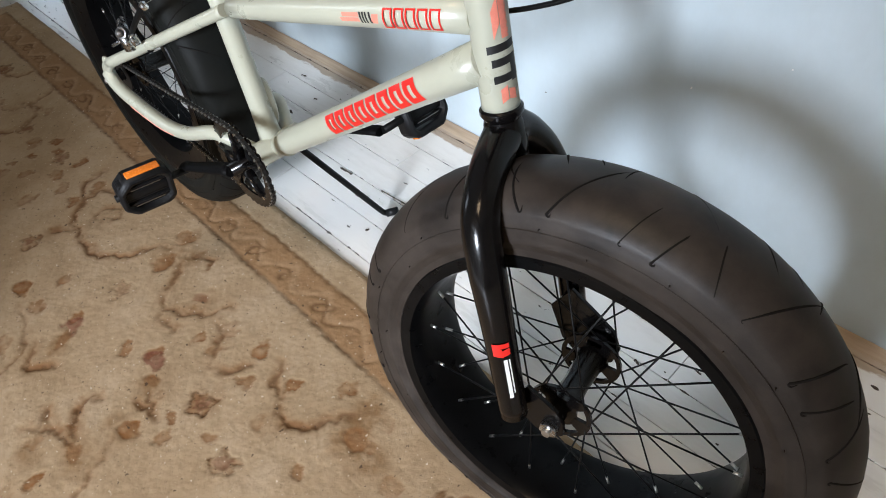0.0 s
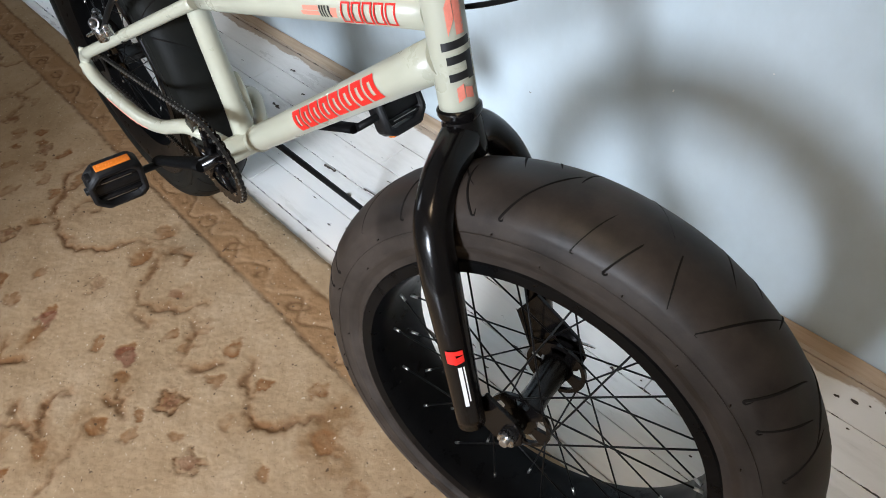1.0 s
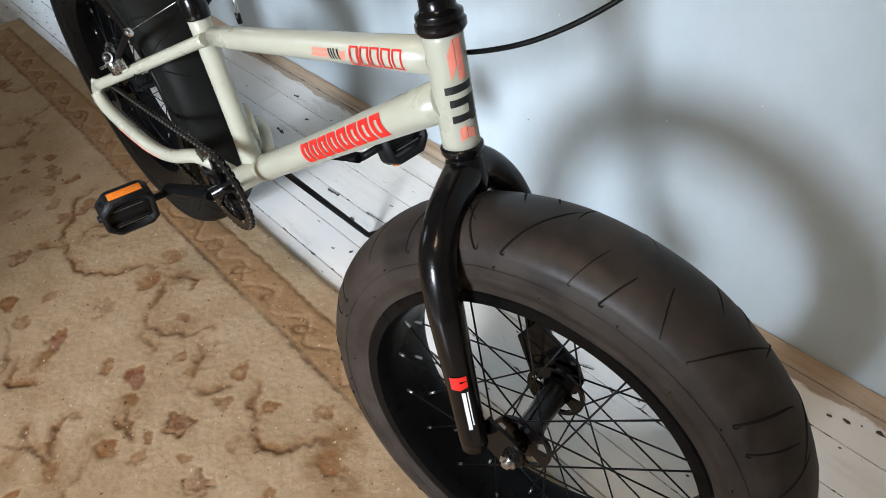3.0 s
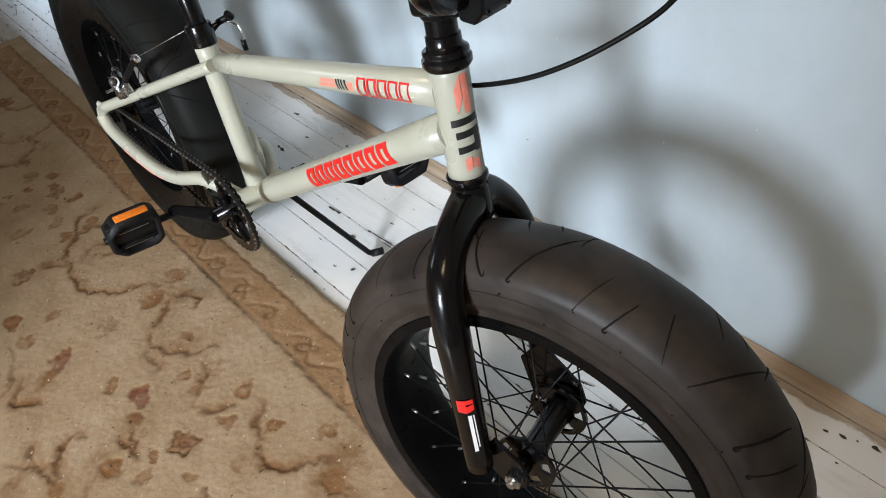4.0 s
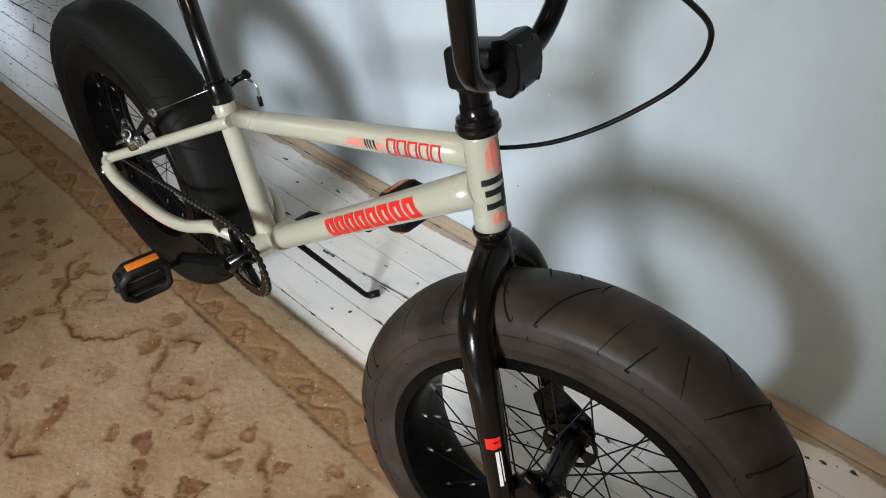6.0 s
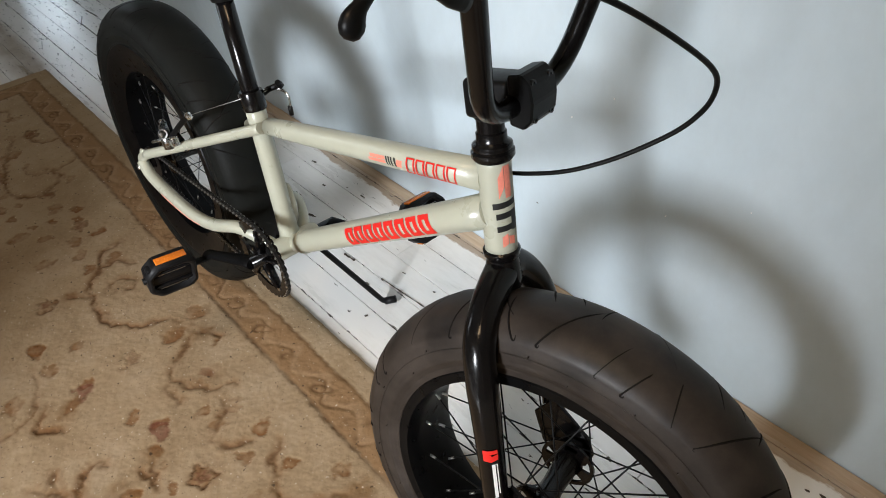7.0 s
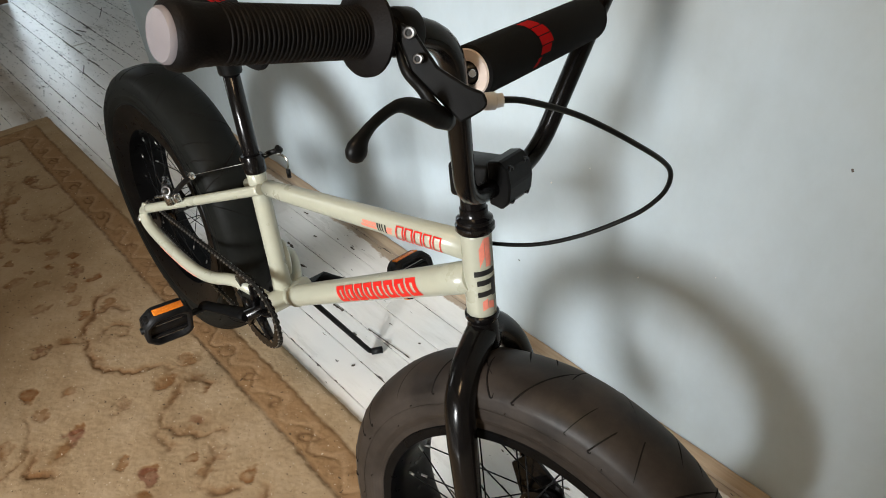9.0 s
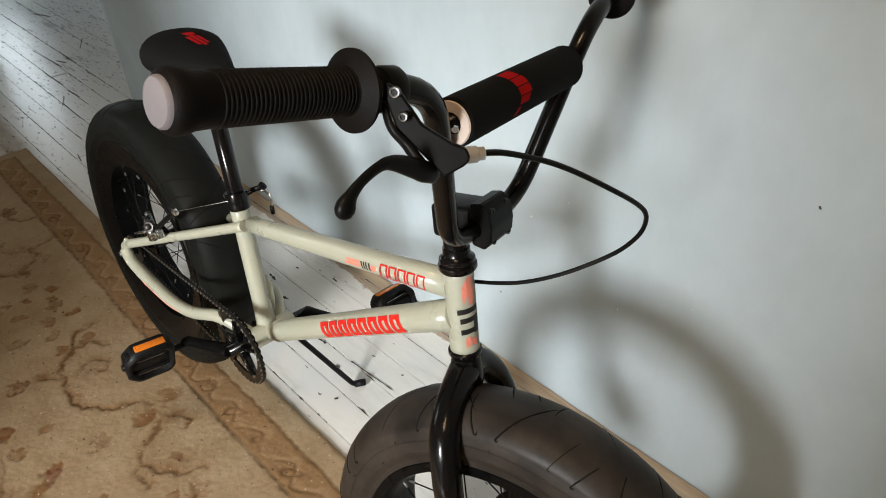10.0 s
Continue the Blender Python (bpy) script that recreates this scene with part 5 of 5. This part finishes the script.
# ---- cranks, chainring, chain, pedals
RING_C = BB - PLANE_N * 0.066
RING_M = axes(RING_C, -PLANE_N, (1, 0, 0))


def chainring_mesh(r_in, r_out, teeth, t):
    bm = bmesh.new()
    n = teeth * 4
    rad = [r_out - 0.006, r_out - 0.001, r_out, r_out - 0.001]
    loops = []
    for zz in (-t / 2, t / 2):
        o = [bm.verts.new((rad[i % 4] * math.cos(2 * math.pi * i / n), rad[i % 4] * math.sin(2 * math.pi * i / n), zz)) for i in range(n)]
        q = [bm.verts.new((r_in * math.cos(2 * math.pi * i / n), r_in * math.sin(2 * math.pi * i / n), zz)) for i in range(n)]
        loops.append((o, q))
    (o0, q0), (o1, q1) = loops
    for i in range(n):
        j = (i + 1) % n
        for a, b2, c, d in ((o0[i], o0[j], q0[j], q0[i]), (o1[i], o1[j], q1[j], q1[i]), (o0[i], o0[j], o1[j], o1[i]), (q0[i], q0[j], q1[j], q1[i])):
            bm.faces.new((a, b2, c, d))
    bmesh.ops.recalc_face_normals(bm, faces=bm.faces)
    return bm


ring = part("chainring", chainring_mesh(0.058, 0.080, 36, 0.003), M_GLOSS, bike, "black toothed chainring", RING_M)
for i in range(5):
    a = 2 * math.pi * i / 5 + 0.4
    part("spider_arm", sweep([(0.012 * math.cos(a), 0.012 * math.sin(a), 0), (0.060 * math.cos(a), 0.060 * math.sin(a), 0)], [0.010, 0.0075], 12, flat=0.4, up=(0, 0, 1)), M_GLOSS, ring, "", RING_M)
    part("ring_bolt", lathe([(0, 0.002), (0.0032, 0.002), (0.0036, 0.0), (0, 0.0)], 12), M_CHROME, ring, "chromed ring bolt", RING_M @ Matrix.Translation((0.063 * math.cos(a), 0.063 * math.sin(a), 0.0015)))
part("bracket_spindle", sweep([BB - PLANE_N * 0.092, BB + PLANE_N * 0.092], 0.011, 20), M_GLOSS, bike, "black crank spindle")
part("bracket_cup", lathe([(0.0, -0.006), (0.021, -0.006), (0.021, 0.004), (0.013, 0.006), (0, 0.006)], 28), M_BLACK, bike, "black bearing cup", axes(BB - PLANE_N * 0.054, -PLANE_N))
PED_R, PED_L = Vector((-0.783, -0.206, 0.304)), Vector((-0.518, 0.194, 0.345))
for ped, s in ((PED_R, -1), (PED_L, 1)):
    hub_p = BB + PLANE_N * (s * 0.084)
    end = ped - PLANE_N * ((ped - PLANE_P).dot(PLANE_N) - s * 0.112)
    part("crank_arm", sweep([hub_p, lerp(hub_p, end, 0.12), lerp(hub_p, end, 0.85), end], [0.0175, 0.0160, 0.0120, 0.0125], 20, flat=0.62, up=tuple(PLANE_N)), M_MATT, bike, "black crank arm")


def pedal(centre, s, normal):
    lat = PLANE_N * s
    m = axes(centre, normal, lat)
    body = [(-0.044, -0.028), (-0.032, -0.040), (0.026, -0.040), (0.045, -0.020), (0.045, 0.020), (0.026, 0.040), (-0.032, 0.040), (-0.044, 0.028)]
    inner = [(x * 0.80, y * 0.74) for x, y in body]
    bm = bmesh.new()
    rings = []
    for pts, z in ((body, -0.018), (body, 0.018), (inner, 0.018), (inner, -0.018)):
        rings.append([bm.verts.new((x, y, z)) for x, y in pts])
    for a, b2 in zip(rings, rings[1:] + rings[:1]):
        for i in range(8):
            j = (i + 1) % 8
            bm.faces.new((a[i], a[j], b2[j], b2[i]))
    bmesh.ops.recalc_face_normals(bm, faces=bm.faces)
    bmesh.ops.bevel(bm, geom=bm.edges[:], offset=0.0022, segments=2, affect="EDGES")
    for f in bm.faces:
        f.smooth = True
    p = part("pedal", bm, M_PLASTIC, bike, "black plastic platform pedal with an orange reflector", m)
    part("pedal_core", block(0.086, 0.026, 0.022, 0.006, 2), M_PLASTIC, p, "", m)
    if s < 0:
        part("pedal_web", block(0.084, 0.064, 0.018, 0.003, 2), M_PLASTIC, p, "", m)
    for y in (-0.019, 0.019):
        part("tread_bar", block(0.074, 0.007, 0.025, 0.002, 2), M_PLASTIC, p, "", m @ Matrix.Translation((0, y, 0)))
        part("pale_edge", block(0.050, 0.0011, 0.0011), M_STEEL, p, "pale thin edge strip", m @ Matrix.Translation((0, y + 0.0025, 0.0127)))
    for y in (-1, 1):
        part("reflector", block(0.056, 0.004, 0.015, 0.0015, 2), M_ORANGE, p, "orange plastic reflector", m @ Matrix.Translation((-0.004, y * 0.0402, 0.0)))
    part("pedal_axle", sweep([(-0.085, 0, 0), (0.05, 0, 0)], 0.0065, 14), M_BLACK, p, "black pedal axle", m)


pedal(PED_R, -1, (0.93, -0.10, -0.22))
pedal(PED_L, 1, (0.90, 0.10, 0.42))

# chain: two runs and the wraps, link by link
sprocket_c = RC - RAX * 0.078
ch0 = RING_C.copy()
path = []
d_run = (sprocket_c - ch0).normalized()
perp = (Vector((0, 0, 1)) - d_run * d_run.z).normalized()
for i in range(24):
    path.append(lerp(ch0 + perp * 0.077, sprocket_c + perp * 0.032, i / 24))
for i in range(7):
    a = math.pi * i / 7
    path.append(sprocket_c + perp * 0.032 * math.cos(a) + d_run * 0.032 * math.sin(a))
for i in range(24):
    path.append(lerp(sprocket_c - perp * 0.032, ch0 - perp * 0.077, i / 24))
for i in range(14):
    a = math.pi * i / 14
    path.append(ch0 - perp * 0.077 * math.cos(a) - d_run * 0.077 * math.sin(a))
total, acc = 0.0, [0.0]
for a, b2 in zip(path, path[1:] + path[:1]):
    total += (b2 - a).length
    acc.append(total)


def along(s):
    s %= total
    i = max(k for k in range(len(path)) if acc[k] <= s)
    return lerp(path[i], path[(i + 1) % len(path)], (s - acc[i]) / (acc[i + 1] - acc[i]))


links = int(total / 0.0127)
chain = part("chain", lathe([(0.0, -0.0045), (0.0019, -0.0045), (0.0019, 0.0045), (0, 0.0045)], 8), M_CHAIN, bike, "oily black bicycle chain", axes(along(0), PLANE_N))
plate = prism([(-0.0078, -0.0035), (-0.004, -0.0042), (0, -0.0026), (0.004, -0.0042), (0.0078, -0.0035), (0.0086, 0), (0.0078, 0.0035), (0.004, 0.0042), (0, 0.0026), (-0.004, 0.0042), (-0.0078, 0.0035), (-0.0086, 0)], 0.0052)
plate_me = bpy.data.meshes.new("chain_link")
plate.to_mesh(plate_me)
plate.free()
plate_me.materials.append(M_CHAIN)
pin_me = lathe([(0.0, -0.0054), (0.0021, -0.0050), (0.0021, 0.0050), (0, 0.0054)], 8)
pin_me.materials.append(M_ZINC)
for i in range(links):
    a, b2 = along(i * total / links), along((i + 1) * total / links)
    lm = axes((a + b2) / 2, PLANE_N, b2 - a)
    part("chain_link", plate_me, None, chain, "", lm)
    part("chain_pin", pin_me, None, chain, "", axes(a, PLANE_N, b2 - a))

# ---- rear brake
BR_A = Vector((-0.922, -0.087, 0.473))
BR_B = Vector((-0.975, -0.068, 0.482))
BR_C2 = Vector((-0.826, -0.063, 0.553))
brake = part("rear_brake", sweep([BR_A + Vector((0.002, 0, -0.016)), BR_A + Vector((0, 0, 0.006)), BR_A + (BR_B - BR_A) * 0.75], [0.0100, 0.0110, 0.0085], 16), M_ZINC, bike, "chromed rear brake arm on the seat stay")
part("brake_pivot", lathe([(0, -0.010), (0.0085, -0.010), (0.0098, -0.008), (0.0098, 0.002), (0.0066, 0.003), (0.0066, 0.007), (0.0045, 0.010), (0.0020, 0.0115), (0, 0.012)], 20), M_SCREW, brake, "", axes(BR_A + Vector((0.008, -0.004, 0.018)), (0.5, -0.6, 0.4)))
part("brake_bolt", lathe([(0, 0.007), (0.003, 0.0065), (0.0058, 0.003), (0.0058, -0.005), (0.0042, -0.007), (0, -0.007)], 16), M_ZINC, brake, "", axes(BR_B, (0.3, -0.4, 0.8)))
part("brake_bolt", lathe([(0, 0.007), (0.003, 0.0065), (0.0062, 0.003), (0.0062, -0.005), (0.0042, -0.007), (0, -0.007)], 16), M_CHROME, brake, "", axes(BR_C2, (0.3, -0.4, 0.8)))
part("brake_arm", sweep(smooth_path([BR_A + Vector((0.012, 0.004, 0.006)), lerp(BR_A, BR_C2, 0.55) + Vector((0.006, 0, 0.004)), BR_C2], 5), 0.0052, 12, flat=0.6), M_BLACK, brake)
part("spring_screw", sweep([BR_A + Vector((-0.050, -0.012, -0.020)), BR_A + Vector((-0.012, -0.004, -0.002))], 0.0028, 10), M_ZINC, brake)
part("brake_shoe", block(0.052, 0.012, 0.012, 0.004, 2), M_BLACK, brake, "", Matrix.Translation(BR_A + Vector((0.018, 0.020, -0.004))) @ Euler((0, radians(25), 0)).to_matrix().to_4x4())
part("pad_holder", block(0.010, 0.014, 0.020, 0.003, 2), M_ZINC, brake, "", Matrix.Translation(BR_A + Vector((0.036, 0.004, 0.012))))
part("brake_wire", sweep([BR_C2 + Vector((-0.02, 0, 0)), BR_C2, Vector((-0.657, -0.030, 0.635))], 0.0005, 8), M_STEEL, brake, "thin steel brake wire")
nood = [Vector(p) for p in ((-0.727, 0.029, 0.593), (-0.715, 0.044, 0.600), (-0.699, 0.057, 0.600), (-0.683, 0.061, 0.592), (-0.681, 0.058, 0.565))]
noodle = part("cable_noodle", sweep(smooth_path(nood, 6), 0.0024, 12), M_CHROME, bike, "bright curved brake cable guide")
part("noodle_arm", sweep([Vector((-0.765, 0.036, 0.563)), nood[1], nood[2] + Vector((0, 0, 0.008))], 0.0050, 12, flat=0.6), M_BLACK, noodle)
part("noodle_boot", sweep([nood[-1] + Vector((0, 0, 0.010)), nood[-1] - Vector((0, 0, 0.006))], 0.0040, 12), M_BLACK, noodle)
part("noodle_bolt", lathe([(0, 0.006), (0.005, 0.006), (0.006, 0.0), (0.006, -0.006), (0, -0.006)], 16), M_BLACK, noodle, "", axes(nood[2] + Vector((0, 0, 0.010)), (0.3, -0.5, 0.8)))

# ---- kickstand
FOOT = Vector((-0.683, 0.177, 0.007))
KT = Vector((-0.722, 0.055, 0.252))
kick = part("kickstand", sweep(bend([KT + Vector((-0.05, -0.05, 0.01)), KT, FOOT, FOOT + Vector((0.015, 0.020, 0.003))], 0.012), 0.0062, 16), M_BLACK, bike, "black steel kickstand")
part("kickstand_foot", sweep([FOOT + Vector((0.002, 0.002, 0.001)), FOOT + Vector((0.018, 0.023, 0.004))], 0.0085, 14), M_PLASTIC, kick, "black rubber foot")

# ---------------------------------------------------------------- floor boards, one by one
BOARD_W = 0.079
BOARD_Y = 0.302
plank_cache = {}


def plank(length):
    key = round(length, 3)
    if key not in plank_cache:
        bm = block(length, BOARD_W - 0.0016, 0.02)
        top = [e for e in bm.edges if all(v.co.z > 0 for v in e.verts)]
        bmesh.ops.bevel(bm, geom=top, offset=0.0006, segments=1, affect="EDGES")
        me = bpy.data.meshes.new("board")
        bm.to_mesh(me)
        bm.free()
        me.materials.append(M_BOARD)
        plank_cache[key] = me
    return plank_cache[key]


for k in range(-23, 28):
    y = BOARD_Y + (k + 0.5) * BOARD_W
    if y > 2.55:
        break
    x1 = 2.28 if y < WALL_Y - 0.03 else (WALL_END if y > WALL_Y + 0.02 else 2.28)
    cuts = [-7.15]
    for c in (-5.4, -3.35, -1.36 if k % 3 == 0 else -2.2, -0.79 if k == 0 else -0.2 if k % 2 else 0.9):
        c += 0.37 * ((k * 7) % 5 - 2) * (0 if k == 0 else 0.5)
        if c < x1 - 0.4 and c > cuts[-1] + 0.5:
            cuts.append(c)
    cuts.append(x1)
    for a, b2 in zip(cuts, cuts[1:]):
        sink = 0.0006 * (((k * 13 + int(a * 10)) % 5) - 2)
        part("board", plank(b2 - a - 0.0015), None, floor, "", Matrix.Translation(((a + b2) / 2, y, -0.010 + sink)))
